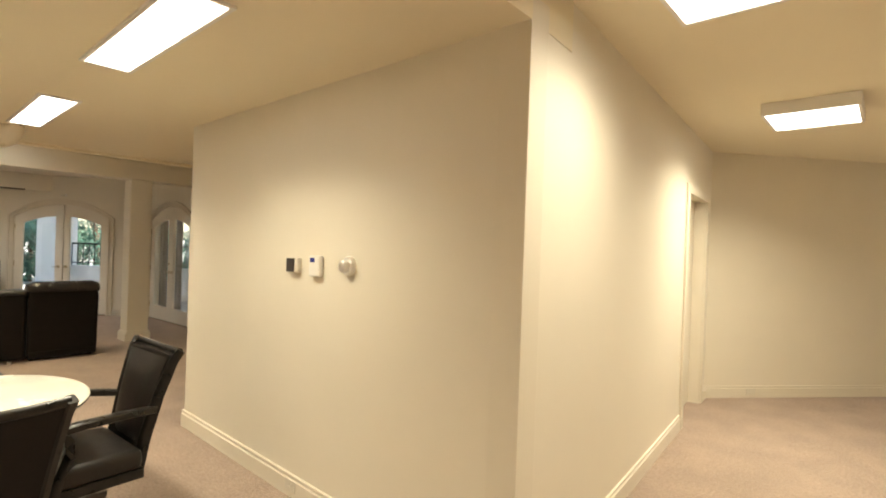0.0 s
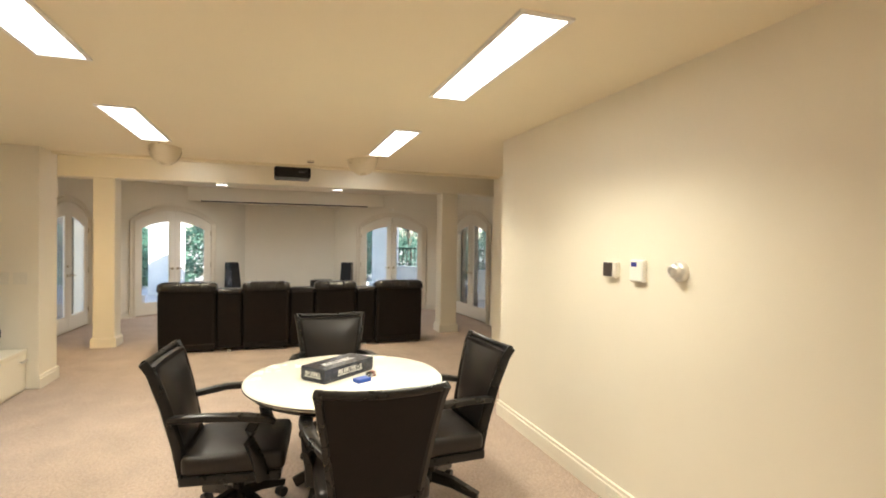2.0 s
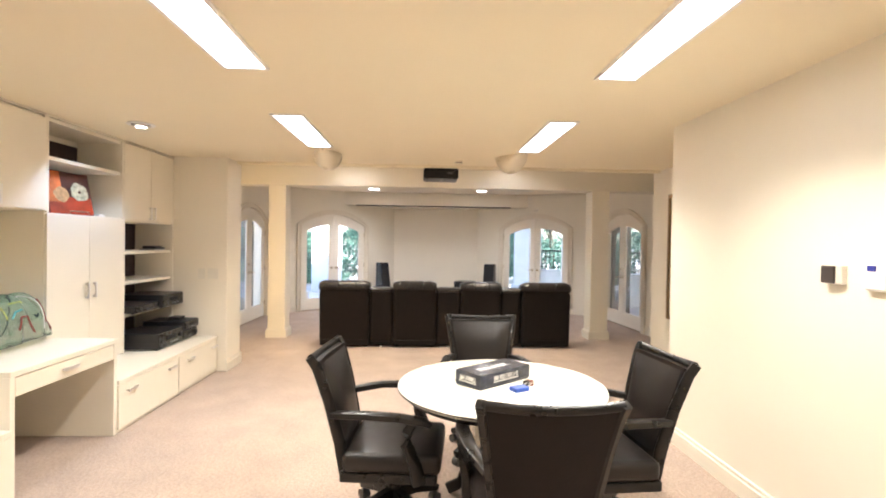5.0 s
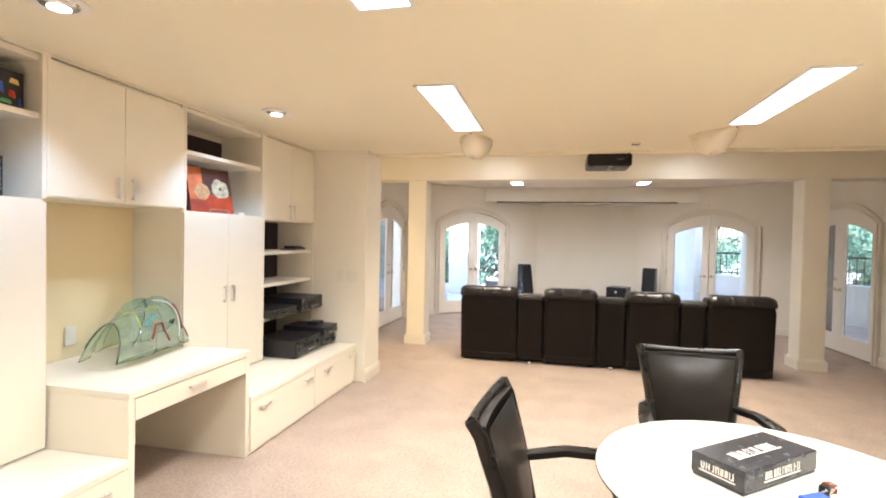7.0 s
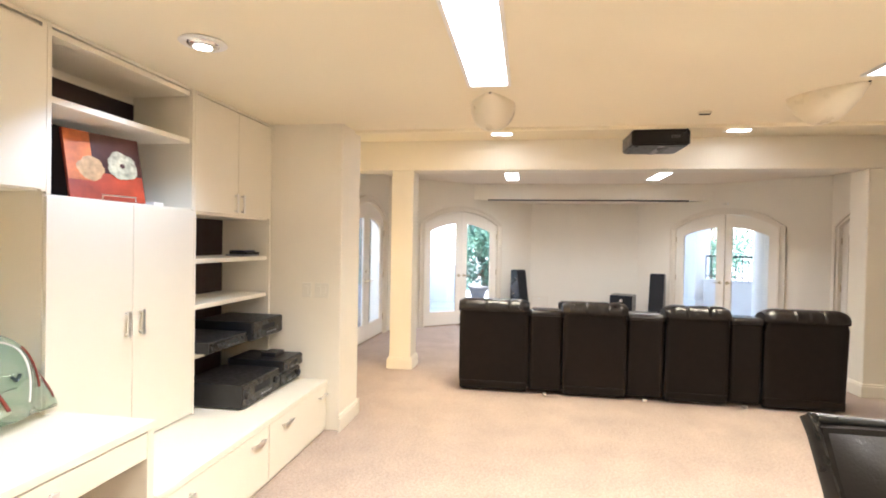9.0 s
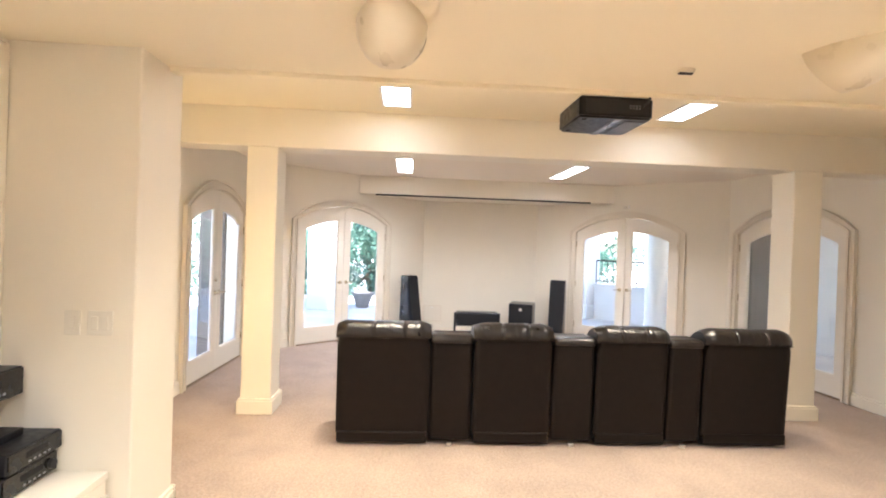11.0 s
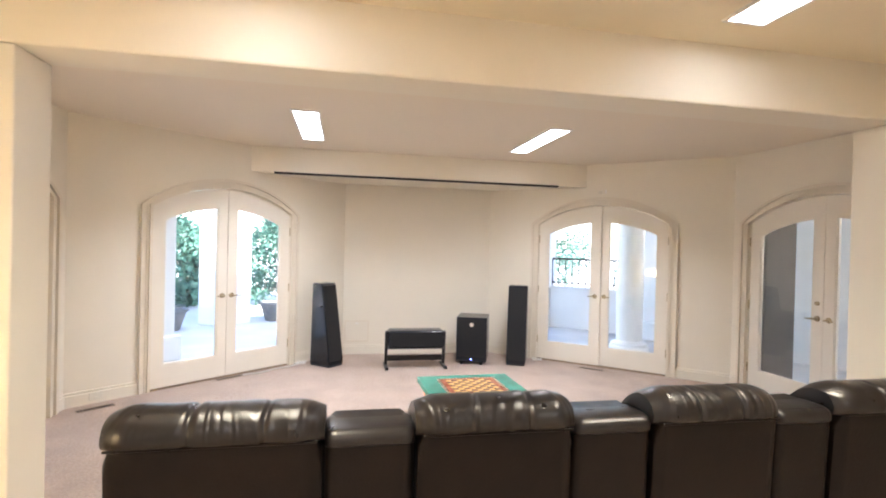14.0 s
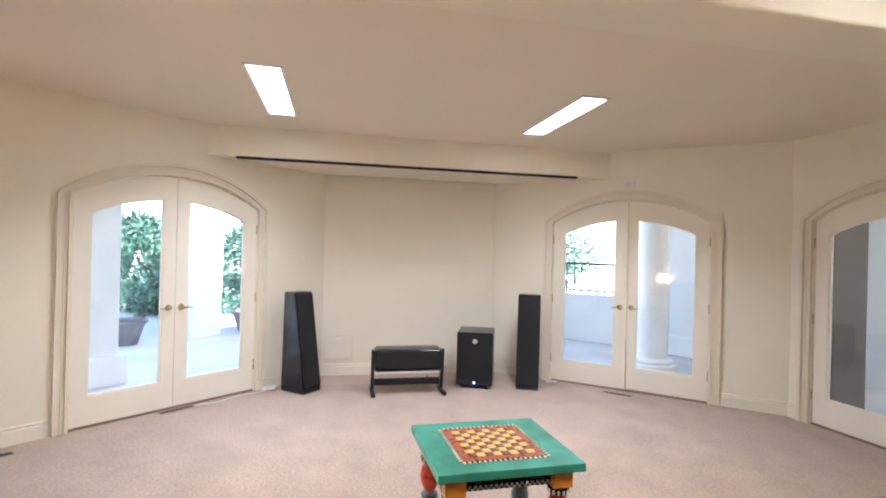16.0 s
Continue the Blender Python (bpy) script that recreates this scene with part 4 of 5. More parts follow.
def coil(x, y, lab, mat_, loops, r, seed):
    rnd = random.Random(seed)
    pts = []
    for i in range(loops * 12):
        a = i / 12 * 2 * math.pi
        rr = r * (0.7 + 0.5 * rnd.random())
        pts.append((x + rr * math.cos(a) + 0.1 * r * i / 6, y + rr * math.sin(a), 0.012 + 0.05 * abs(math.sin(a * 0.5 + seed)) * rnd.random() + 0.004 * (i % 3)))
    bm = sweep(bmesh.new(), pts, 0.005, n=6)
    tagged(link("cable", bm, mat_, True), lab, "cable")


coil(-12.596, -1.306, "coiled white cable on the carpet by the door", WHITECORD, 4, 0.07, 1)
coil(-12.513, 1.829, "coiled white cable on the carpet beside the speaker", WHITECORD, 4, 0.06, 2)
coil(-12.725, 0.376, "black speaker cable under the stand", BLACKPL, 3, 0.09, 3)
bm = sweep(bmesh.new(), [(-12.555, -1.356, 0.006), (-12.369, -1.611, 0.006), (-12.214, -1.733, 0.006), (-12.142, -1.916, 0.006)], 0.005, n=6)
tagged(link("cable", bm, WHITECORD, True), "white cable along the foot of the door", "cable")


# wall plates
def plate(m, w, h, lab, cat, kindp):
    p = thing(cat.replace(" ", "_"), m, lab, cat, "")
    part("plate", boxm(-w / 2, w / 2, -0.007, 0.0, -h / 2, h / 2, 0.003), PLATE, p)
    if kindp == "switch":
        n = 1 if w < 0.1 else 2
        for i in range(n):
            x = (i - (n - 1) / 2) * 0.046
            part("rocker", boxm(x - 0.016, x + 0.016, -0.012, -0.006, -0.033, 0.033, 0.003), PLATE, p)
    else:
        for z in (-0.02, 0.02):
            part("socket", boxm(-0.017, 0.017, -0.010, -0.006, z - 0.014, z + 0.014, 0.004), PLATE, p)
    return p


PLATE = mat("ivory_plastic", (0.74, 0.70, 0.60), 0.35, var=0.02)
plate(pose(-6.52, -2.66, 1.14, 0, 0, 90), 0.075, 0.12, "ivory light switch on the pier", "light switch", "switch")
plate(pose(-6.52, -2.53, 1.14, 0, 0, 90), 0.12, 0.12, "ivory double light switch on the pier", "light switch", "switch")
plate(pose(-2.86, YT - 0.018, 0.075), 0.11, 0.07, "ivory outlet set in the baseboard", "wall outlet", "outlet")
mm, _l = frame_on(P[2], P[3])
plate(mm @ pose(0.25, -0.019, 0.07), 0.11, 0.07, "ivory outlet set in the baseboard by the bay door", "wall outlet", "outlet")
mm, _l = frame_on(P[4], P[5])
plate(mm @ pose(2.62, -0.019, 0.07), 0.11, 0.07, "ivory outlet set in the baseboard beside the door", "wall outlet", "outlet")
mm, _l = frame_on(END0, END1)
plate(mm @ pose(0.55, -0.019, 0.07), 0.11, 0.07, "ivory outlet in the corridor baseboard", "wall outlet", "outlet")
plate(pose(-4.05, YCAB + 0.018, 0.90, 0, 0, 180), 0.075, 0.12, "ivory wall outlet above the desk", "wall outlet", "outlet")
plate(pose(-8.90, -3.3155, 1.15, 0, 0, 180), 0.075, 0.12, "ivory light switch beside the side door", "light switch", "switch")

# thermostats and round control
th = thing("thermostat", pose(-2.90, YT, 1.42), "beige wall thermostat with a dark cover", "thermostat")
part("base", boxm(-0.055, 0.055, -0.03, 0, -0.045, 0.045, 0.006), PLATE, th)
part("cover", boxm(-0.056, 0.022, -0.042, -0.03, -0.042, 0.042, 0.004), mat("dark_plastic", (0.05, 0.04, 0.035), 0.35, var=0.1), th, "dark brown cover")
th = thing("thermostat", pose(-2.67, YT, 1.425), "white wall thermostat with a small blue display", "thermostat")
part("base", boxm(-0.055, 0.055, -0.034, 0, -0.062, 0.062, 0.01), mat("white_plastic", (0.82, 0.80, 0.74), 0.35, var=0.02), th)
part("display", boxm(-0.036, 0.008, -0.037, -0.033, 0.022, 0.048, 0.001), mat("blue_display", (0.04, 0.05, 0.25), 0.2, var=0.05), th, "dark blue display")
dk = thing("door_bell", pose(-2.37, YT, 1.44, 90) @ Matrix.Scale(0.85, 4), "round stepped nickel wall control", "wall control")
part("rose", lathe(bmesh.new(), [(0.062, 0.0), (0.062, 0.02), (0.055, 0.03), (0.04, 0.034)], 32), NICKEL, dk, smooth=True)
part("knob", lathe(bmesh.new(), [(0.036, 0.03), (0.04, 0.05), (0.038, 0.068), (0.03, 0.074), (0.016, 0.074), (0.014, 0.07)], 32), NICKEL, dk, smooth=True)

# framed pictures
GOLDF = mat("bronze_gilt_frame", (0.22, 0.13, 0.05), 0.35, 0.5, var=0.3, scale=25, bump=0.2, bscale=80)
CANV = mat("pale_mounted_print", (0.62, 0.55, 0.42), 0.6, var=0.25, scale=7)
BLKF = mat("black_frame", (0.015, 0.013, 0.012), 0.35, var=0.2)


def picture(m, w, h, fm, canvas, lab):
    p = thing("framed_picture", m, lab, "picture")
    part("frame", ring_mesh([(-w / 2, -h / 2), (-w / 2, h / 2), (w / 2, h / 2), (w / 2, -h / 2)], [(-w / 2 + 0.045, -h / 2 + 0.045), (-w / 2 + 0.045, h / 2 - 0.045), (w / 2 - 0.045, h / 2 - 0.045), (w / 2 - 0.045, -h / 2 + 0.045)], -0.035, 0), fm, p)
    part("print", boxm(-w / 2 + 0.04, w / 2 - 0.04, -0.02, -0.004, -h / 2 + 0.04, h / 2 - 0.04), canvas, p)
    return p


picture(pose(-5.95, YR, 1.415), 1.1, 1.49, GOLDF, CANV, "large pale print in a bronze gilt frame")
picture(pose(-8.02, -3.325, 1.53, 0, 0, 180), 0.95, 0.85, BLKF, CANV, "pale print in a thin black frame")

# lamp and side table in the left-hand nook
stb = thing("side_table", pose(-7.15, -2.85, 0), "small dark wooden side table in the nook", "table")
part("tabletop", boxm(-0.25, 0.25, -0.22, 0.22, 0.57, 0.6, 0.006), WOODBLK, stb)
for x in (-0.22, 0.22):
    for y in (-0.19, 0.19):
        part("leg", boxm(x - 0.02, x + 0.02, y - 0.02, y + 0.02, 0, 0.57, 0.003), WOODBLK, stb)
SHADE = bpy.data.materials.new("lamp_shade_cloth")
SHADE.use_nodes = True
SHADE.node_tree.nodes["Principled BSDF"].inputs["Base Color"].default_value = (0.85, 0.78, 0.62, 1)
SHADE.node_tree.nodes["Principled BSDF"].inputs["Emission Color"].default_value = (1.0, 0.75, 0.42, 1)
SHADE.node_tree.nodes["Principled BSDF"].inputs["Emission Strength"].default_value = 5
tl = thing("table_lamp", pose(-7.15, -2.85, 0.6), "lit table lamp with a cream cone shade", "lamp")
part("base", lathe(bmesh.new(), [(0.07, 0), (0.075, 0.015), (0.03, 0.03), (0.018, 0.08), (0.03, 0.16), (0.015, 0.24), (0.01, 0.32)], 20), BRASS, tl, smooth=True)
bm = bmesh.new()
n = 28
A_ = [bm.verts.new((0.17 * math.cos(2 * math.pi * i / n), 0.17 * math.sin(2 * math.pi * i / n), 0.28)) for i in range(n)]
B_ = [bm.verts.new((0.08 * math.cos(2 * math.pi * i / n), 0.08 * math.sin(2 * math.pi * i / n), 0.48)) for i in range(n)]
for i in range(n):
    bm.faces.new((A_[i], A_[(i + 1) % n], B_[(i + 1) % n], B_[i]))
part("shade", bm, SHADE, tl, "glowing cream shade", True)

# ---- ceiling things ----
GREYP = mat("grey_plastic", (0.16, 0.15, 0.16), 0.3, var=0.1)
PROJB = mat("satin_black_plastic", (0.006, 0.0055, 0.0055), 0.35, var=0.2, scale=30, spec=0.25)
pj = thing("projector", pose(-6.985, 0.118, 2.338), "black ceiling projector fixed close under the ceiling edge", "projector")
bm = prism(bmesh.new(), [(0.20, -0.205), (0.20, 0.205), (0.19, 0.216), (-0.185, 0.216), (-0.20, 0.205), (-0.217, 0.10), (-0.222, 0.0), (-0.217, -0.10), (-0.20, -0.205), (-0.185, -0.216), (0.19, -0.216)], 0.0, 0.125, 'z')
bmesh.ops.bevel(bm, geom=[e for e in bm.edges if abs(e.verts[0].co.z - e.verts[1].co.z) < 1e-4], offset=0.012, segments=3, affect='EDGES')
part("body", bm, PROJB, pj, smooth=True)
part("rear_panel", boxm(0.198, 0.204, -0.18, 0.19, 0.02, 0.105, 0.003), DARK, pj, "dark rear connector panel")
for i in range(4):
    for k in range(2):
        part("socket", boxm(0.202, 0.206, 0.075 + 0.018 * i, 0.086 + 0.018 * i, 0.055 + 0.014 * k, 0.063 + 0.014 * k, 0.001, 1), GREYP, pj)
bm = sweep(bmesh.new(), [(0.205, 0.15, 0.07), (0.235, 0.165, 0.085), (0.225, 0.185, 0.115), (0.19, 0.19, 0.135)], 0.006, n=8)
part("cable", bm, BLACKPL, pj, smooth=True)
part("groove", boxm(-0.21, 0.185, 0.0, 0.04, -0.005, 0.002, 0.002), GREYP, pj, "grey strip under the body")
part("filter_cover", boxm(-0.19, 0.15, 0.075, 0.19, -0.004, 0.002, 0.002), mat("dark_grey_plastic", (0.035, 0.033, 0.033), 0.35, var=0.1), pj, "dark grey cover under the body")
for x in (-0.15, 0.15):
    part("foot", cyl(bmesh.new(), (x, -0.17, -0.008), (x, -0.17, 0.002), 0.014, 0.016, 14), BLACKPL, pj)
part("lens", cyl(bmesh.new(), (-0.205, 0.1, 0.065), (-0.232, 0.1, 0.065), 0.045, 0.04, 24), BLKL, pj, smooth=True)
part("mount_plate", boxm(0.06, 0.19, -0.12, 0.12, 0.123, 0.135, 0.003), BLACKPL, pj)
for y in (-0.1, 0.1):
    part("mount_arm", boxm(0.17, 0.20, y - 0.015, y + 0.015, 0.134, ZB - 2.338, 0.002), BLACKPL, pj)

CHROME = mat("satin_chrome", (0.8, 0.78, 0.74), 0.22, 1.0, var=0.05)
for x, y in ((-4.86, -2.455), (-3.114, -2.381)):
    dl = thing("downlight", pose(x, y, ZB), "round recessed ceiling downlight with a chrome eyeball", "downlight", "recessed downlights")
    part("ring", lathe(bmesh.new(), [(0.075, -0.001), (0.105, -0.001), (0.11, -0.006), (0.10, -0.012), (0.078, -0.010)], 32), WHITEMETAL, dl, smooth=True)
    part("eyeball", lathe(bmesh.new(), [(0.076, -0.002), (0.072, -0.014), (0.06, -0.022), (0.042, -0.025), (0.04, -0.018)], 28), CHROME, dl, smooth=True)
    part("lens", cyl(bmesh.new(), (0, 0, -0.028), (0, 0, -0.022), 0.04, 0.04, 20), glow("spot_lens", (1, 0.95, 0.88), 2.5), dl)
    ld = bpy.data.lights.new("spot", 'SPOT')
    ld.energy, ld.spot_size, ld.spot_blend, ld.color, ld.shadow_soft_size = 8.0, radians(100), 0.5, (0.62, 0.78, 1.0), 0.03
    lo = new("spot", ld)
    lo.matrix_world = look((x, y, ZB - 0.06), (x - 0.05, y - 0.55, 0.9))

WHITESP = mat("cream_speaker_shell", (0.70, 0.62, 0.46), 0.3, var=0.02)


def ceiling_speaker(x, y, rz):
    """A teardrop shell under the ceiling: its tail is screwed up at the origin, its round mouth looks along local -x."""
    sp = thing("ceiling_speaker", pose(x, y, ZB, 0, 0, rz), "cream teardrop-shaped speaker shell mounted under the ceiling", "loudspeaker", "ceiling speakers")
    bm = bmesh.new()
    rows, n = [], 14
    for i in range(15):
        f = i / 14
        w = 0.15 * math.sin(math.pi * (0.05 + 0.60 * f)) ** 0.85
        d = 0.006 + 0.17 * math.sin(math.pi * 0.5 * min(1.0, f / 0.85)) ** 1.2
        rows.append([bm.verts.new((-0.40 * f + 0.09 * f * math.sin(math.pi * k / n), w * math.cos(math.pi * k / n), -d * math.sin(math.pi * k / n) ** 0.8)) for k in range(n + 1)])
    for a, b in zip(rows, rows[1:]):
        for k in range(n):
            bm.faces.new((a[k], a[k + 1], b[k + 1], b[k]))
    bm.faces.new(rows[-1])
    bm.faces.new(rows[0][::-1])
    part("shell", bm, WHITESP, sp, smooth=True)
    part("screw", cyl(bmesh.new(), (0.012, 0, -0.006), (0.012, 0, 0), 0.007, 0.007, 10), DARK, sp, "small dark fixing screw")
    part("grille", prism(bmesh.new(), [(0.115 * math.cos(math.pi * k / 12), -0.13 * math.sin(math.pi * k / 12) - 0.006) for k in range(13)], -0.352, -0.346, 'x'), GRILLE, sp, "dark cloth grille in the mouth")


ceiling_speaker(-5.81, -1.143, 0)
ceiling_speaker(-5.80, 0.955, 20)
cso = thing("smoke_detector", pose(-6.40, 0.306, ZB), "small round cream ceiling detector with a dark slot", "detector")
part("body", lathe(bmesh.new(), [(0.044, 0.0), (0.043, -0.008), (0.036, -0.014), (0.02, -0.015)], 28), WHITESP, cso, smooth=True)
part("slot", boxm(-0.012, 0.012, -0.035, 0.035, -0.02, -0.011, 0.003), DARK, cso, "dark slot")
mm, _l = frame_on(P[4], P[5])
ws = thing("wall_sensor", mm @ pose(1.60, 0, 2.31), "tiny ivory sensor over the bay door", "sensor")
part("body", boxm(-0.03, 0.03, -0.03, 0, -0.02, 0.02, 0.006), PLATE, ws)
part("arm", boxm(0.05, 0.07, -0.02, 0, -0.02, 0.03, 0.004), NICKEL, ws)

# ---- on the shelves ----
MAROON = mat("maroon_card", (0.055, 0.012, 0.012), 0.5, var=0.15, scale=9)
SILV = mat("dark_silver_print", (0.35, 0.35, 0.36), 0.4, 0.3, var=0.1)
WHITEP = mat("white_print", (0.75, 0.74, 0.70), 0.45, var=0.04)
NAVY = mat("navy_card", (0.018, 0.022, 0.040), 0.35, var=0.15, scale=14)
BLUE = mat("blue_card", (0.03, 0.09, 0.42), 0.35, var=0.1, scale=20)


def block(name, x0, x1, y0, y1, z0, z1, m, label, cat, bevel=0.004):
    t = thing(name, pose((x0 + x1) / 2, (y0 + y1) / 2, z0), label, cat)
    a, b = (x1 - x0) / 2, (y1 - y0) / 2
    part("body", boxm(-a, a, -b, b, 0, z1 - z0, bevel), m, t)
    return t, a, b


block("tea_light", -5.33, -5.25, -3.10, -3.03, 1.732, 1.752, WHITEMETAL, "small pale dish on the shelf", "dish")

# leaning flower painting
RUST = mat("orange_red_paint", (0.40, 0.05, 0.015), 0.5, var=0.5, scale=6)
RUSTD = mat("dark_brown_paint", (0.07, 0.022, 0.015), 0.4, var=0.4, scale=7)
PETAL = mat("cream_petal_paint", (0.46, 0.42, 0.28), 0.55, var=0.45, scale=30)
PETALO = mat("orange_petal_paint", (0.46, 0.27, 0.12), 0.55, var=0.3, scale=30)
pt = thing("flower_painting", pose(-5.02, -3.10, 1.738, -13, 0, 165.6), "orange and red canvas with two painted flowers, leaning", "painting")
part("canvas", boxm(-0.20, 0.20, 0.0, 0.02, 0.0, 0.37, 0.003), RUST, pt)
part("dark_field", boxm(-0.07, 0.198, -0.002, 0.0, 0.15, 0.368), RUSTD, pt, "dark brown painted upper field")
part("orange_field", boxm(-0.199, -0.07, -0.002, 0.0, 0.10, 0.368), mat("orange_paint", (0.55, 0.14, 0.03), 0.5, var=0.5, scale=8), pt, "orange painted side field")


def flower(cx, cz, r, m, seed):
    rnd = random.Random(seed)
    bm = bmesh.new()
    for k in range(9):
        a = 2 * math.pi * k / 9 + rnd.uniform(-0.2, 0.2)
        px, pz, rr = cx + 0.55 * r * math.cos(a), cz + 0.5 * r * math.sin(a), r * rnd.uniform(0.38, 0.55)
        bmesh.ops.create_circle(bm, cap_ends=True, segments=10, radius=rr, matrix=Matrix.Translation((px, -0.004 - 0.0004 * k, pz)) @ Matrix.Rotation(math.pi / 2, 4, 'X'))
    return bm


part("flower", flower(0.085, 0.20, 0.085, PETAL, 3), PETAL, pt, "cream painted blossom")
part("flower", flower(-0.085, 0.165, 0.07, PETALO, 5), PETALO, pt, "orange painted blossom")
bm = cyl(bmesh.new(), (0.085, -0.009, 0.20), (0.085, -0.01, 0.20), 0.014, 0.014, 14)
part("flower_heart", bm, RUSTD, pt)
es = thing("easel", pose(-5.03, -3.055, 1.733, 0, 0, -14), "small chrome display easel before the painting", "easel")
bm = sweep(bmesh.new(), [(-0.09, 0.0, 0.004), (-0.09, 0.0, 0.03), (0.09, 0.0, 0.03), (0.09, 0.0, 0.004)], 0.004, n=6)
part("rail", bm, CHROME, es)

# equipment on the media shelves
block("disc_case", -6.47, -6.25, -3.22, -3.06, 1.411, 1.425, SILV, "flat silver disc case", "disc case", 0.002)
block("disc_case", -6.46, -6.27, -3.20, -3.05, 1.426, 1.441, BLACKPL, "black disc case lying on another", "disc case", 0.002)
block("disc_case", -6.44, -6.29, -3.21, -3.08, 1.442, 1.455, NAVY, "black disc case on top of the stack", "disc case", 0.002)


def unit(x0, x1, y0, y1, z0, z1, label, knobs=0):
    t, a, b = block("av_receiver" if knobs else "disc_player", x0, x1, y0, y1, z0 + 0.01, z1, BLACKPL, label, "audio equipment", 0.006)
    h = z1 - z0 - 0.01
    part("front_panel", boxm(-a + 0.004, a - 0.004, b - 0.001, b + 0.008, 0.006, h - 0.006, 0.003), BLKL, t, "glossy black front panel")
    part("display", boxm(-a * 0.4, a * 0.4, b + 0.007, b + 0.0095, h * 0.45, h * 0.72), DARK, t)
    for i in range(5):
        part("button", boxm(-a * 0.5 + i * 0.03, -a * 0.5 + i * 0.03 + 0.014, b + 0.007, b + 0.011, h * 0.2, h * 0.28, 0.001, 1), SILV, t)
    for s in range(knobs):
        x = (-1 if s == 0 else 1) * (a - 0.05)
        part("knob", cyl(bmesh.new(), (x, b + 0.008, h * 0.5), (x, b + 0.026, h * 0.5), 0.024, 0.022, 20), BLACKPL, t, smooth=True)
    for x in (-a + 0.04, a - 0.04):
        for y in (-b + 0.04, b - 0.04):
            part("foot", cyl(bmesh.new(), (x, y, -0.01), (x, y, 0.0), 0.016, 0.016, 10), BLACKPL, t)
    return t


unit(-6.02, -5.57, -3.33, -2.89, 0.79, 0.875, "slim black disc player on the shelf")
unit(-6.485, -6.04, -3.33, -2.86, 0.79, 0.935, "black disc recorder on the shelf")
unit(-6.16, -5.66, -3.16, -2.71, 0.42, 0.588, "large black receiver on the low cabinet top", 2)
unit(-6.505, -6.175, -3.16, -2.71, 0.42, 0.53, "slim black amplifier beside the receiver", 1)
unit(-6.505, -6.175, -3.14, -2.69, 0.53, 0.63, "black tuner stacked on the amplifier")
block("remote_box", -6.42, -6.28, -2.92, -2.80, 0.631, 0.665, BLACKPL, "small black receiver box on the stack", "electronic box")

# games on the far-left shelves
g, a, b = block("game_box", -3.515, -3.20, -3.36, -3.08, 2.172, 2.365, BLACKPL, "black game box with many coloured printed shapes", "game box")
GRN = mat("green_print", (0.10, 0.42, 0.12), 0.4, var=0.2, scale=30)
for x, z, w, h, m_, lab in ((-0.11, 0.14, 0.05, 0.03, YEL, "yellow printed panel"), (-0.10, 0.075, 0.035, 0.04, RED, "red printed panel"), (-0.045, 0.10, 0.03, 0.06, BLUE, "blue printed panel"),
                            (-0.07, 0.035, 0.06, 0.022, GRN, "green printed panel"), (0.0, 0.15, 0.04, 0.028, WHITEP, "white printed panel"), (0.02, 0.07, 0.03, 0.045, RED, "red printed panel"),
                            (0.075, 0.12, 0.045, 0.05, BLUE, "blue printed panel"), (0.085, 0.05, 0.04, 0.03, YEL, "yellow printed panel"), (-0.138, 0.04, 0.016, 0.05, BLUE, "blue printed panel")):
    bm = prism(bmesh.new(), [(x - w / 2, z - h / 2), (x + w / 2, z - h / 3), (x + w / 3, z + h / 2), (x - w / 3, z + h / 2.5)], b, b + 0.0015, 'y')
    part("label", bm, m_, g, lab)
g, a, b = block("game_box", -3.395, -3.315, -3.36, -3.05, 1.732, 1.93, BLACKPL, "black game box standing on edge", "game box")
rg = random.Random(8)
bm = bmesh.new()
z = 0.025
while z < 0.17:
    h = rg.uniform(0.014, 0.024)
    box(bm, -0.024, 0.006, b, b + 0.0015, z, z + 0.005)
    box(bm, -0.024, -0.018, b, b + 0.0015, z, z + h)
    if rg.random() < 0.6:
        box(bm, 0.0, 0.006, b, b + 0.0015, z, z + h)
    z += h + 0.008
part("lettering", bm, WHITEP, g, "white printed strokes")

# ---- glass sculpture on the desk ----
ART = bpy.data.materials.new("pale_green_glass")
ART.use_nodes = True
nt = ART.node_tree
pb = nt.nodes["Principled BSDF"]
pb.inputs["Roughness"].default_value = 0.06
pb.inputs["Transmission Weight"].default_value = 0.9
pb.inputs["IOR"].default_value = 1.2
nz = nt.nodes.new("ShaderNodeTexNoise")
nz.inputs["Scale"].default_value, nz.inputs["Detail"].default_value, nz.inputs["Distortion"].default_value = 7, 4, 1.5
cr = nt.nodes.new("ShaderNodeValToRGB")
cr.color_ramp.elements[0].position, cr.color_ramp.elements[0].color = 0.35, (0.66, 0.84, 0.73, 1)
cr.color_ramp.elements[1].position, cr.color_ramp.elements[1].color = 0.7, (0.92, 0.97, 0.91, 1)
tcn = nt.nodes.new("ShaderNodeTexCoord")
nt.links.new(tcn.outputs["Object"], nz.inputs["Vector"])
nt.links.new(nz.outputs[0], cr.inputs[0])
nt.links.new(cr.outputs[0], pb.inputs["Base Color"])


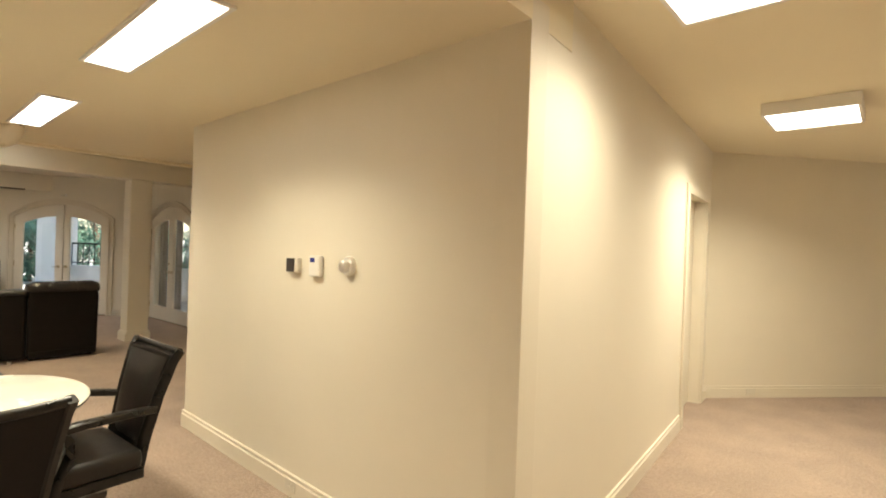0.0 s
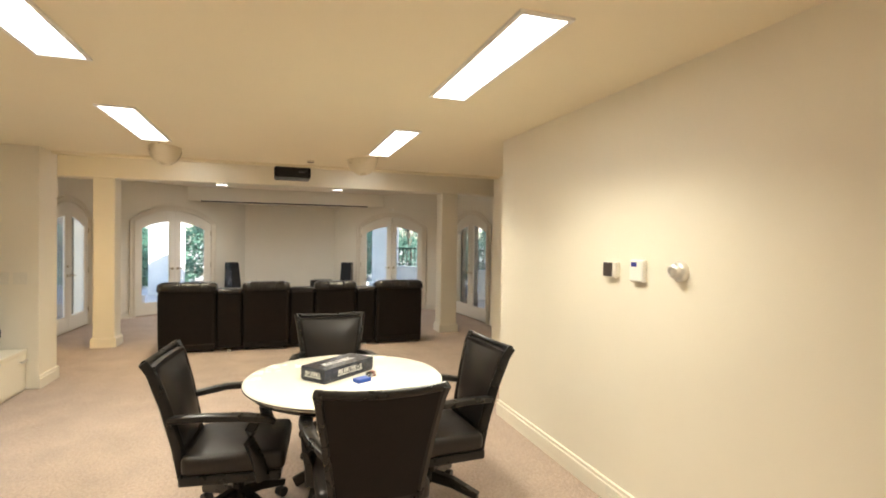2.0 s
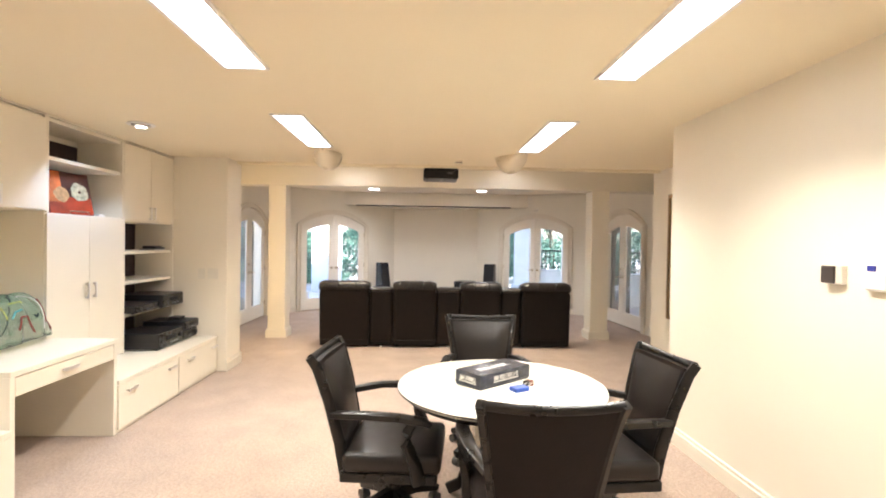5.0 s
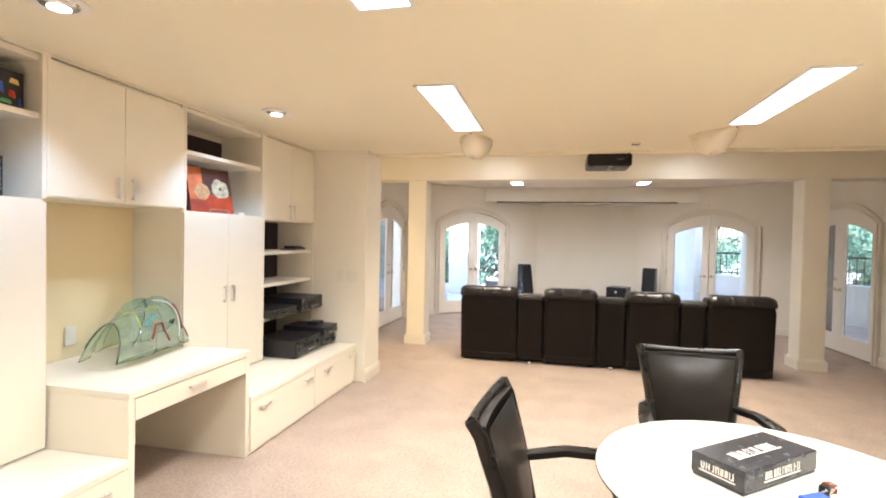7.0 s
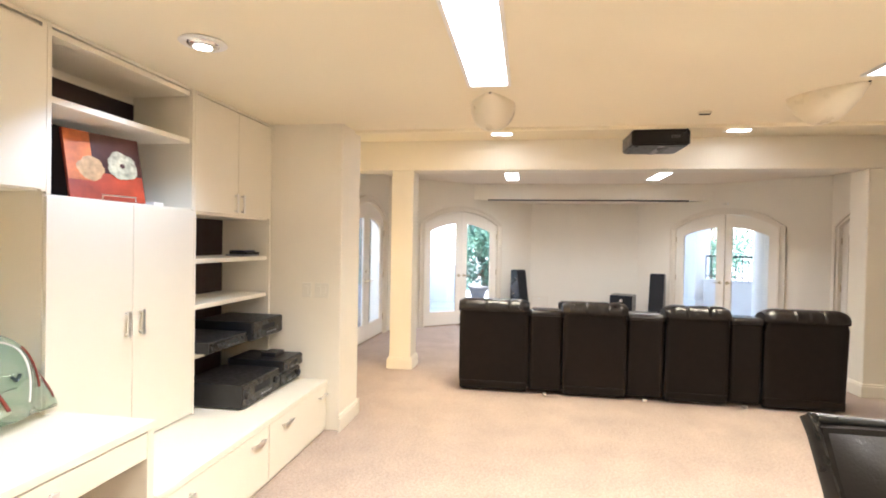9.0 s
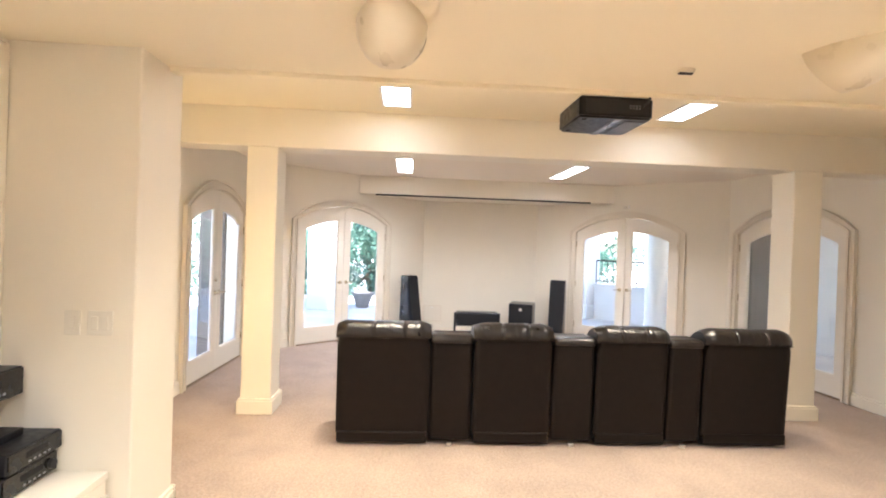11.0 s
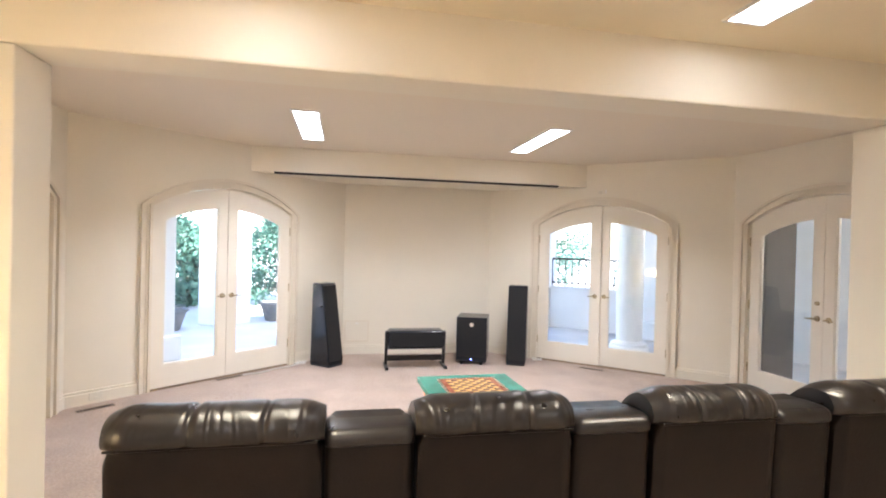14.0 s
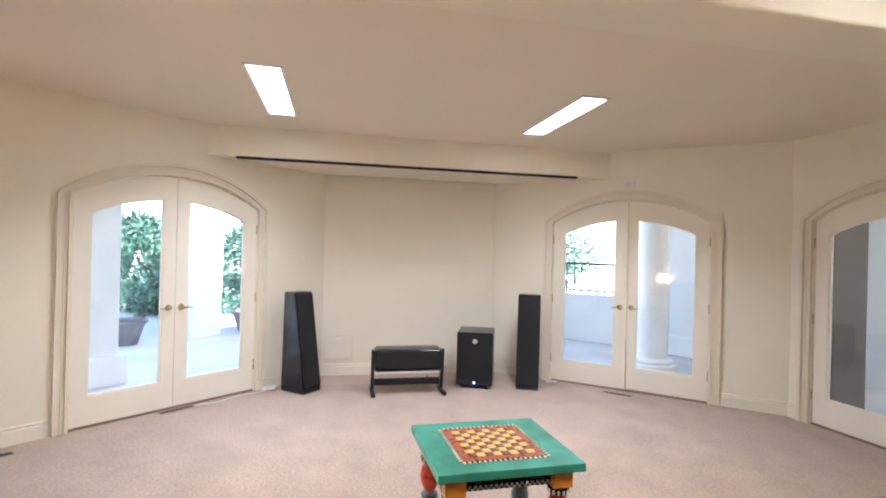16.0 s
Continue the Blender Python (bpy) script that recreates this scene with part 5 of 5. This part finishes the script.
def art_point(u, v):
    """u along the piece, v over it from front to back."""
    h = (0.24 + 0.30 * u - 0.20 * u * u if u < 0.72 else 0.352 - 0.85 * (u - 0.72)) - 0.035 * math.exp(-((u - 0.66) / 0.05) ** 2)
    w = 0.09 + 0.10 * math.sin(math.pi * (0.05 + 0.85 * u)) ** 0.7
    a = math.pi * v
    fold = 1 + 0.07 * math.sin(9 * u + 3 * v) + 0.05 * math.sin(21 * u - 5 * v) + 0.025 * math.sin(37 * u + 9 * v)
    z = 0.006 + h * math.sin(a) ** 0.75 * fold
    x = 0.38 - 0.74 * u - 0.62 * z * (1 - u) ** 2 + 0.03 * math.sin(6 * v + 4 * u)
    y = w * math.cos(a) * fold
    return Vector((x, y, max(z, 0.006)))


gs = thing("glass_sculpture", pose(-4.22, -3.06, 0.755, 0, 0, 10), "folded pale green blown-glass sculpture with coloured streaks", "sculpture")
NU, NV = 56, 30
bm = bmesh.new()
grid = [[bm.verts.new(art_point(i / NU, 0.02 + 0.96 * j / NV)) for j in range(NV + 1)] for i in range(NU + 1)]
for i in range(NU):
    for j in range(NV):
        bm.faces.new((grid[i][j], grid[i + 1][j], grid[i + 1][j + 1], grid[i][j + 1]))
ob = part("shell", bm, ART, gs, smooth=True)
sol = ob.modifiers.new("thickness", 'SOLIDIFY')
sol.thickness = 0.004
GLINE = mat("dark_glass_thread", (0.03, 0.05, 0.05), 0.15, var=0.1)
REDG = mat("red_glass", (0.22, 0.05, 0.035), 0.15, var=0.3, scale=30)
YELG = mat("yellow_green_glass", (0.42, 0.46, 0.10), 0.15, var=0.2, scale=30)
TEALG = mat("teal_glass", (0.08, 0.32, 0.34), 0.15, var=0.2, scale=30)


def thread(uv, r, m, nm, lab):
    pts = []
    for (u0, v0), (u1, v1) in zip(uv, uv[1:]):
        for k in range(6):
            f = k / 6
            p = art_point(u0 + (u1 - u0) * f, v0 + (v1 - v0) * f)
            pts.append(p + Vector((p.x * 0, p.y * 0.02, 0.002)))
    part(nm, sweep(bmesh.new(), pts, r, n=6), m, gs, lab, True)


thread([(0.0, 0.02), (0.0, 0.3), (0.0, 0.6), (0.0, 0.97)], 0.004, GLINE, "rim", "dark glass rim")
thread([(1.0, 0.02), (1.0, 0.4), (1.0, 0.97)], 0.004, GLINE, "rim", "dark glass rim")
thread([(0.34, 0.10), (0.42, 0.2), (0.5, 0.19), (0.58, 0.10), (0.62, 0.05)], 0.007, REDG, "streak", "red glass streak")
thread([(0.72, 0.3), (0.77, 0.22), (0.80, 0.1)], 0.005, REDG, "streak", "red glass streak")
thread([(0.40, 0.42), (0.44, 0.36), (0.52, 0.33)], 0.005, YELG, "streak", "yellow-green glass streak")
thread([(0.18, 0.35), (0.2, 0.28), (0.2, 0.2)], 0.004, YELG, "streak", "yellow-green glass streak")
thread([(0.3, 0.22), (0.38, 0.28), (0.46, 0.26)], 0.007, TEALG, "streak", "teal glass streak")
thread([(0.42, 0.42), (0.48, 0.5), (0.56, 0.52)], 0.006, GLINE, "streak", "dark glass streak")
thread([(0.10, 0.10), (0.22, 0.22), (0.34, 0.34), (0.40, 0.42)], 0.0035, GLINE, "streak", "dark glass streak")
thread([(0.08, 0.5), (0.18, 0.45), (0.26, 0.36)], 0.0035, YELG, "streak", "yellow-green glass streak")
thread([(0.80, 0.42), (0.84, 0.3), (0.90, 0.16), (0.92, 0.06)], 0.0045, REDG, "streak", "dark red glass streak")
thread([(0.62, 0.2), (0.64, 0.17), (0.66, 0.2)], 0.007, GLINE, "streak", "dark glass spot")
thread([(0.70, 0.06), (0.70, 0.3), (0.69, 0.6)], 0.004, WHITEP, "streak", "white glass thread")

# ---- on the round table ----
gb = thing("board_game_box", pose(-3.445, 0.312, 0.7525, 0, 0, 129.5), "dark navy board game box with white lettering bars", "game box")
part("tray", boxm(-0.207, 0.207, -0.093, 0.093, 0.0, 0.05, 0.002), NAVY, gb)
lid = part("lid", boxm(-0.211, 0.211, -0.097, 0.097, 0.012, 0.082, 0.003), NAVY, gb)
GBOX = mat("grey_navy_gloss_card", (0.03, 0.032, 0.042), 0.22, var=0.5, scale=25)
for o_ in (lid,):
    o_.data.materials[0] = GBOX
rl = random.Random(4)


def lettering(u0, u1, v0, v1, put):
    """Unreadable lettering as uneven upright and level strokes between a top and a base line."""
    put(u0 - 0.006, u1 + 0.006, v0 - 0.010, v0 - 0.005)
    u = u0
    while u < u1:
        w = rl.uniform(0.010, 0.017)
        put(u, u + 0.004, v0, v1)
        if rl.random() < 0.7:
            put(u + w - 0.005, u + w - 0.001, v0, v1)
        v = rl.choice((v0, (v0 + v1) / 2 - 0.002, v1 - 0.004))
        put(u + 0.004, u + w - 0.004, v, v + 0.004)
        u += w + 0.004


bm = bmesh.new()
lettering(-0.13, 0.11, -0.018, 0.02, lambda a, b, c, d: box(bm, a, b, c, d, 0.0815, 0.0828))
part("lettering", bm, WHITEP, lid, "white printed strokes")
for sy in (-1, 1):
    bm = bmesh.new()
    lettering(-0.10, 0.10, 0.036, 0.062, lambda a, b, c, d: box(bm, a, b, sy * 0.0972 - 0.0008, sy * 0.0972 + 0.0008, c, d))
    part("lettering", bm, WHITEP, lid, "white printed strokes")
for sx in (-1, 1):
    bm = bmesh.new()
    lettering(-0.06, 0.06, 0.036, 0.06, lambda a, b, c, d: box(bm, sx * 0.2112 - 0.0008, sx * 0.2112 + 0.0008, a, b, c, d))
    part("lettering", bm, WHITEP, lid, "white printed strokes")
cdk = thing("card_deck", pose(-3.25, 0.425, 0.7525, 0, 0, 118), "blue card box lying on the table", "card box")
part("box", boxm(-0.045, 0.045, -0.03, 0.03, 0, 0.022, 0.002), BLUE, cdk)
for i, (x, y, r, m_) in enumerate(((-3.35, 0.505, 20, BRN), (-3.325, 0.48, 50, BLKL))):
    dd = thing("die", pose(x, y, 0.7525, 0, 0, r), "small dark die with white pips", "die", "dice on the table")
    part("cube", boxm(-0.016, 0.016, -0.016, 0.016, 0, 0.032, 0.004), m_, dd)
    for px, pz in ((-0.007, 0.009), (0.007, 0.023), (0.0, 0.016)):
        for s in (-1, 1):
            part("pip", boxm(s * 0.0163 - 0.0004, s * 0.0163 + 0.0004, px - 0.003, px + 0.003, pz - 0.003, pz + 0.003), WHITEP, dd)
            part("pip", boxm(px - 0.003, px + 0.003, s * 0.0163 - 0.0004, s * 0.0163 + 0.0004, pz - 0.003, pz + 0.003), WHITEP, dd)

# ---- outdoors ----
PAVE = mat("grey_paving", (0.62, 0.60, 0.58), 0.7, var=0.15, scale=1.5, bump=0.2, bscale=40)
SUNPAVE = mat("pale_concrete", (0.58, 0.56, 0.52), 0.8, var=0.12, scale=0.8, bump=0.2, bscale=30)
STUCCO = mat("white_stucco", (0.85, 0.83, 0.80), 0.8, var=0.05, scale=2, bump=0.25, bscale=60)
IRON = mat("black_iron", (0.02, 0.02, 0.022), 0.5, 0.5, var=0.1)
POT = mat("grey_stone_pot", (0.20, 0.19, 0.18), 0.75, var=0.2, scale=14, bump=0.3, bscale=50)
BARK = mat("bark", (0.12, 0.085, 0.06), 0.9, var=0.3, scale=12, bump=0.6, bscale=30)


def leaf_material():
    m = mat("leaves", (0.10, 0.20, 0.15), 0.5, var=0.5, scale=1.2)
    nt = m.node_tree
    b = nt.nodes["Principled BSDF"]
    geo = nt.nodes.new("ShaderNodeNewGeometry")
    r = nt.nodes.new("ShaderNodeMapRange")
    r.inputs[3].default_value, r.inputs[4].default_value = 0.6, 1.7
    nt.links.new(geo.outputs["Random Per Island"], r.inputs[0])
    mx = nt.nodes.new("ShaderNodeMix")
    mx.data_type, mx.blend_type = 'RGBA', 'MULTIPLY'
    mx.inputs[0].default_value = 1
    nt.links.new(b.inputs["Base Color"].links[0].from_socket, mx.inputs[6])
    nt.links.new(r.outputs[0], mx.inputs[7])
    nt.links.new(mx.outputs[2], b.inputs["Base Color"])
    tr = nt.nodes.new("ShaderNodeBsdfTranslucent")
    mixs = nt.nodes.new("ShaderNodeMixShader")
    mixs.inputs[0].default_value = 0.5
    nt.links.new(mx.outputs[2], tr.inputs[0])
    nt.links.new(b.outputs[0], mixs.inputs[1])
    nt.links.new(tr.outputs[0], mixs.inputs[2])
    nt.links.new(mixs.outputs[0], nt.nodes["Material Output"].inputs[0])
    return m


LEAF = leaf_material()
gz = -0.06
struct("ground", prism(bmesh.new(), [(-400, -400), (400, -400), (400, 400), (-400, 400)], -0.6, -0.2, 'z'), SUNPAVE, "pale sunlit paved ground round the house", "ground")
struct("pavement", prism(bmesh.new(), [(-7.0, -3.62), (-7.0, -12.0), (-20.0, -12.0), (-20.0, 9.0), (-7.0, 9.0), (-7.0, 4.2), (-8.85, 4.06), (-11.24, 3.92), (-13.43, 1.39), (-13.43, -0.88), (-11.2, -3.52), (-9.1, -3.58)], -0.2, gz, 'z'), PAVE, "grey paved terrace outside the french doors", "pavement")
# Porch roof out of view, kept to the right side to shade the terrace.
struct("porch_roof", prism(bmesh.new(), [(-6.8, 5.9), (-6.8, 4.22), (-8.85, 4.06), (-11.24, 3.92), (-12.75, 2.15), (-16.3, 2.1), (-16.3, 3.4), (-14.2, 5.9)], 2.82, 3.1, 'z'), STUCCO, "unseen white stucco porch roof that shades the right-hand terrace", "roof")
bm = bmesh.new()
for p_, q_ in (((-10.3, -5.2), (-13.25, -3.2)), ((-13.25, -3.2), (-16.3, -3.0)), ((-16.3, -3.0), (-16.05, 3.2))):
    v_ = Vector((q_[0] - p_[0], q_[1] - p_[1], 0))
    n_ = Vector((-v_.y, v_.x, 0)).normalized() * 0.16
    a_, b_ = Vector((*p_, 0)), Vector((*q_, 0))
    prism(bm, [tuple((a_ + n_)[:2]), tuple((b_ + n_)[:2]), tuple((b_ - n_)[:2]), tuple((a_ - n_)[:2])], 2.825, 3.08, 'z')
struct("porch_beam", bm, STUCCO, "white stucco beam linking the porch pillars", "beam")
# unseen flat roof, added over the house to keep the rooms dark above the ceilings
struct("roof", boxm(-13.5, 3.3, -3.7, 11.5, 3.12, 3.2), STUCCO, "unseen flat roof that keeps light out of the rooms", "roof")


def pillar(x, y, w, rz=0, plinth=True):
    c = thing("porch_pillar", pose(x, y, gz, 0, 0, rz), "square white stucco porch pillar on a plinth", "pillar", "porch pillars", "structure")
    part("shaft", boxm(-w / 2, w / 2, -w / 2, w / 2, 0, 2.88, 0.015), STUCCO, c)
    if plinth:
        part("plinth", boxm(-w / 2 - 0.07, w / 2 + 0.07, -w / 2 - 0.07, w / 2 + 0.07, 0, 0.34, 0.03), STUCCO, c)
    return c


pillar(-13.25, -3.22, 0.34, 40)
pillar(-16.38, -3.05, 0.66, -31, False)
pillar(-10.3, -5.2, 0.5, 0)
pillar(-8.9, 5.5, 0.4, 0)
# Grey-brown colour carries the deep shade on both piers beside the doors.
SHADEDWALL = mat("shaded_render", (0.16, 0.145, 0.13), 0.85, var=0.15, scale=3, bump=0.3, bscale=50)
struct("porch_pier", boxm(-11.45, -10.85, 3.86, 4.27, gz, 2.82, 0.02), SHADEDWALL, "rendered pier beside the french door, its shade put into the dark grey", "wall")
struct("porch_pier", boxm(-11.5, -10.83, -3.84, -3.51, gz, 2.82, 0.02), SHADEDWALL, "rendered pier beside the side door, its shade put into the dark grey", "wall")
pillar(-14.15, 4.98, 0.62, 30)
pillar(-12.05, 6.75, 1.5, 25, False)
pillar(-16.05, 3.2, 0.6, 40)
rc = thing("round_column", pose(-13.3, 3.7, gz), "round white porch column with a moulded base", "column", kind="structure")
part("shaft", lathe(bmesh.new(), [(0.2, 0.16), (0.205, 0.9), (0.19, 2.5), (0.19, 2.7)], 32), STUCCO, rc, smooth=True)
part("base", lathe(bmesh.new(), [(0.30, 0.0), (0.30, 0.08), (0.27, 0.10), (0.27, 0.14), (0.22, 0.17), (0.2, 0.18)], 32), STUCCO, rc, smooth=True)
part("capital", lathe(bmesh.new(), [(0.19, 2.66), (0.24, 2.74), (0.28, 2.78), (0.28, 2.88)], 32), STUCCO, rc, smooth=True)

# parapet with an iron railing
pp = [(-15.75, 3.4), (-14.4, 4.8), (-12.2, 6.4), (-7.0, 6.9)]
for p_, q_ in zip(pp, pp[1:]):
    m_, L_ = frame_on(p_, q_)
    w_ = thing("parapet", m_, "white stucco parapet wall round the terrace", "wall", kind="structure")
    part("wall", boxm(0, L_ + 0.1, 0, 0.2, gz, 0.72, 0.01), STUCCO, w_)
    part("coping", boxm(-0.02, L_ + 0.1, -0.03, 0.23, 0.72, 0.78, 0.01), STUCCO, w_)
    r_ = thing("railing", m_ @ pose(0, 0.1, 0.78), "black iron railing on the parapet", "railing", "railings")
    part("top_rail", boxm(0, L_, -0.02, 0.02, 0.54, 0.58), IRON, r_)
    part("bottom_rail", boxm(0, L_, -0.012, 0.012, 0.06, 0.085), IRON, r_)
    shared = None
    n_ = int(L_ / 0.13)
    for i in range(n_ + 1):
        if shared is None:
            shared = part("baluster", boxm(-0.009, 0.009, -0.009, 0.009, 0.0, 0.55), IRON, r_)
            o = shared
        else:
            o = new("baluster", shared.data)
            o.parent = r_
        o.location = (i * L_ / n_, 0, 0)


def planter(x, y, s, lab):
    p_ = thing("planter", pose(x, y, gz), lab, "planter", "stone planters")
    part("bowl", lathe(bmesh.new(), [(0.16 * s, 0), (0.19 * s, 0.03 * s), (0.24 * s, 0.2 * s), (0.29 * s, 0.36 * s), (0.34 * s, 0.40 * s), (0.34 * s, 0.45 * s), (0.3 * s, 0.45 * s), (0.28 * s, 0.40 * s)], 28), POT, p_, smooth=True)
    part("soil", cyl(bmesh.new(), (0, 0, 0.36 * s), (0, 0, 0.40 * s), 0.27 * s, 0.28 * s, 24), BARK, p_, "dark soil")
    return p_


planter(-15.62, -3.78, 0.85, "grey stone planter bowl on the terrace")
planter(-16.77, -2.2, 0.85, "grey stone planter bowl beside a pillar")
planter(-15.49, 4.35, 0.8, "grey stone planter bowl by the parapet")


def crown_mesh(name, blobs, count, size, seed):
    rnd = random.Random(seed)
    verts, faces = [], []
    for _ in range(count):
        bx_, by_, bz_, br_ = blobs[rnd.randrange(len(blobs))]
        d = Vector((rnd.gauss(0, 1), rnd.gauss(0, 1), rnd.gauss(0, 1))).normalized()
        c = Vector((bx_, by_, bz_)) + d * br_ * (0.55 + 0.5 * rnd.random())
        n1 = Vector((rnd.gauss(0, 1), rnd.gauss(0, 1), rnd.gauss(0, 1))).normalized()
        n2 = n1.cross(d).normalized() if n1.cross(d).length > 0.01 else Vector((1, 0, 0))
        s = size * rnd.uniform(0.6, 1.4)
        i = len(verts)
        verts += [tuple(c - n1 * s), tuple(c + n2 * s * 0.45), tuple(c + n1 * s), tuple(c - n2 * s * 0.45)]
        faces.append((i, i + 1, i + 2, i + 3))
    me = bpy.data.meshes.new(name)
    me.from_pydata(verts, [], faces)
    me.materials.append(LEAF)
    return me


def tree(at, h, r, seed, count=9500):
    rnd = random.Random(seed)
    t = thing("tree", pose(*at, -0.2, 0, 0, rnd.uniform(0, 360)), "leafy green garden tree beyond the terrace", "tree", "garden trees")
    part("trunk", sweep(bmesh.new(), [(0, 0, 0), (0.05, 0.02, h * 0.25), (-0.04, 0.06, h * 0.5), (0.03, 0.0, h * 0.75)], [0.13, 0.11, 0.08, 0.04], n=10), BARK, t, smooth=True)
    blobs = []
    for k in range(16):
        a, z = rnd.uniform(0, 2 * math.pi), rnd.uniform(0.12, 1.0)
        q = r * rnd.uniform(0.2, 0.85) * (1.1 - 0.5 * abs(z - 0.45))
        blobs.append((q * math.cos(a), q * math.sin(a), h * z, r * rnd.uniform(0.3, 0.5)))
        if k < 6:
            part("limb", sweep(bmesh.new(), [(0, 0, h * 0.2 + 0.05 * k * h), (q * 0.5 * math.cos(a), q * 0.5 * math.sin(a), h * z * 0.7), (q * math.cos(a), q * math.sin(a), h * z)], [0.05, 0.035, 0.012], n=6), BARK, t)
    c = new("crown", crown_mesh("crown", blobs, count, 0.065, seed))
    c.parent = t
    tagged(c, "", "", "", "stuff")
    return t


T0 = tree((-19.6, -4.6), 2.0, 1.35, 11)
T1 = tree((-20.3, -2.3), 2.5, 1.6, 12)
T2 = tree((-20.8, 5.2), 5.0, 1.8, 13)
for m_, src in ((pose(-18.4, -8.4, -0.2, 0, 0, 70), T1), (pose(-15.0, -10.2, -0.2, 0, 0, 150), T0), (pose(-11.6, -10.8, -0.2, 0, 0, 20), T2),
                (pose(-8.2, -10.4, -0.2, 0, 0, 250), T1), (pose(-21.5, 1.9, -0.2, 0, 0, 200), T0), (pose(-18.6, 8.6, -0.2, 0, 0, 110), T1),
                (pose(-15.0, 11.4, -0.2, 0, 0, 300), T0), (pose(-11.0, 12.0, -0.2, 0, 0, 10), T2), (pose(-22.5, -6.8, -0.2, 0, 0, 45), T0),
                (pose(-13.4, -13.0, -0.2, 0, 0, 90), T1), (pose(-23.5, 3.8, -0.2, 0, 0, 0), T1), (pose(-7.5, 12.2, -0.2, 0, 0, 77), T1)):
    copy_thing(src, m_)
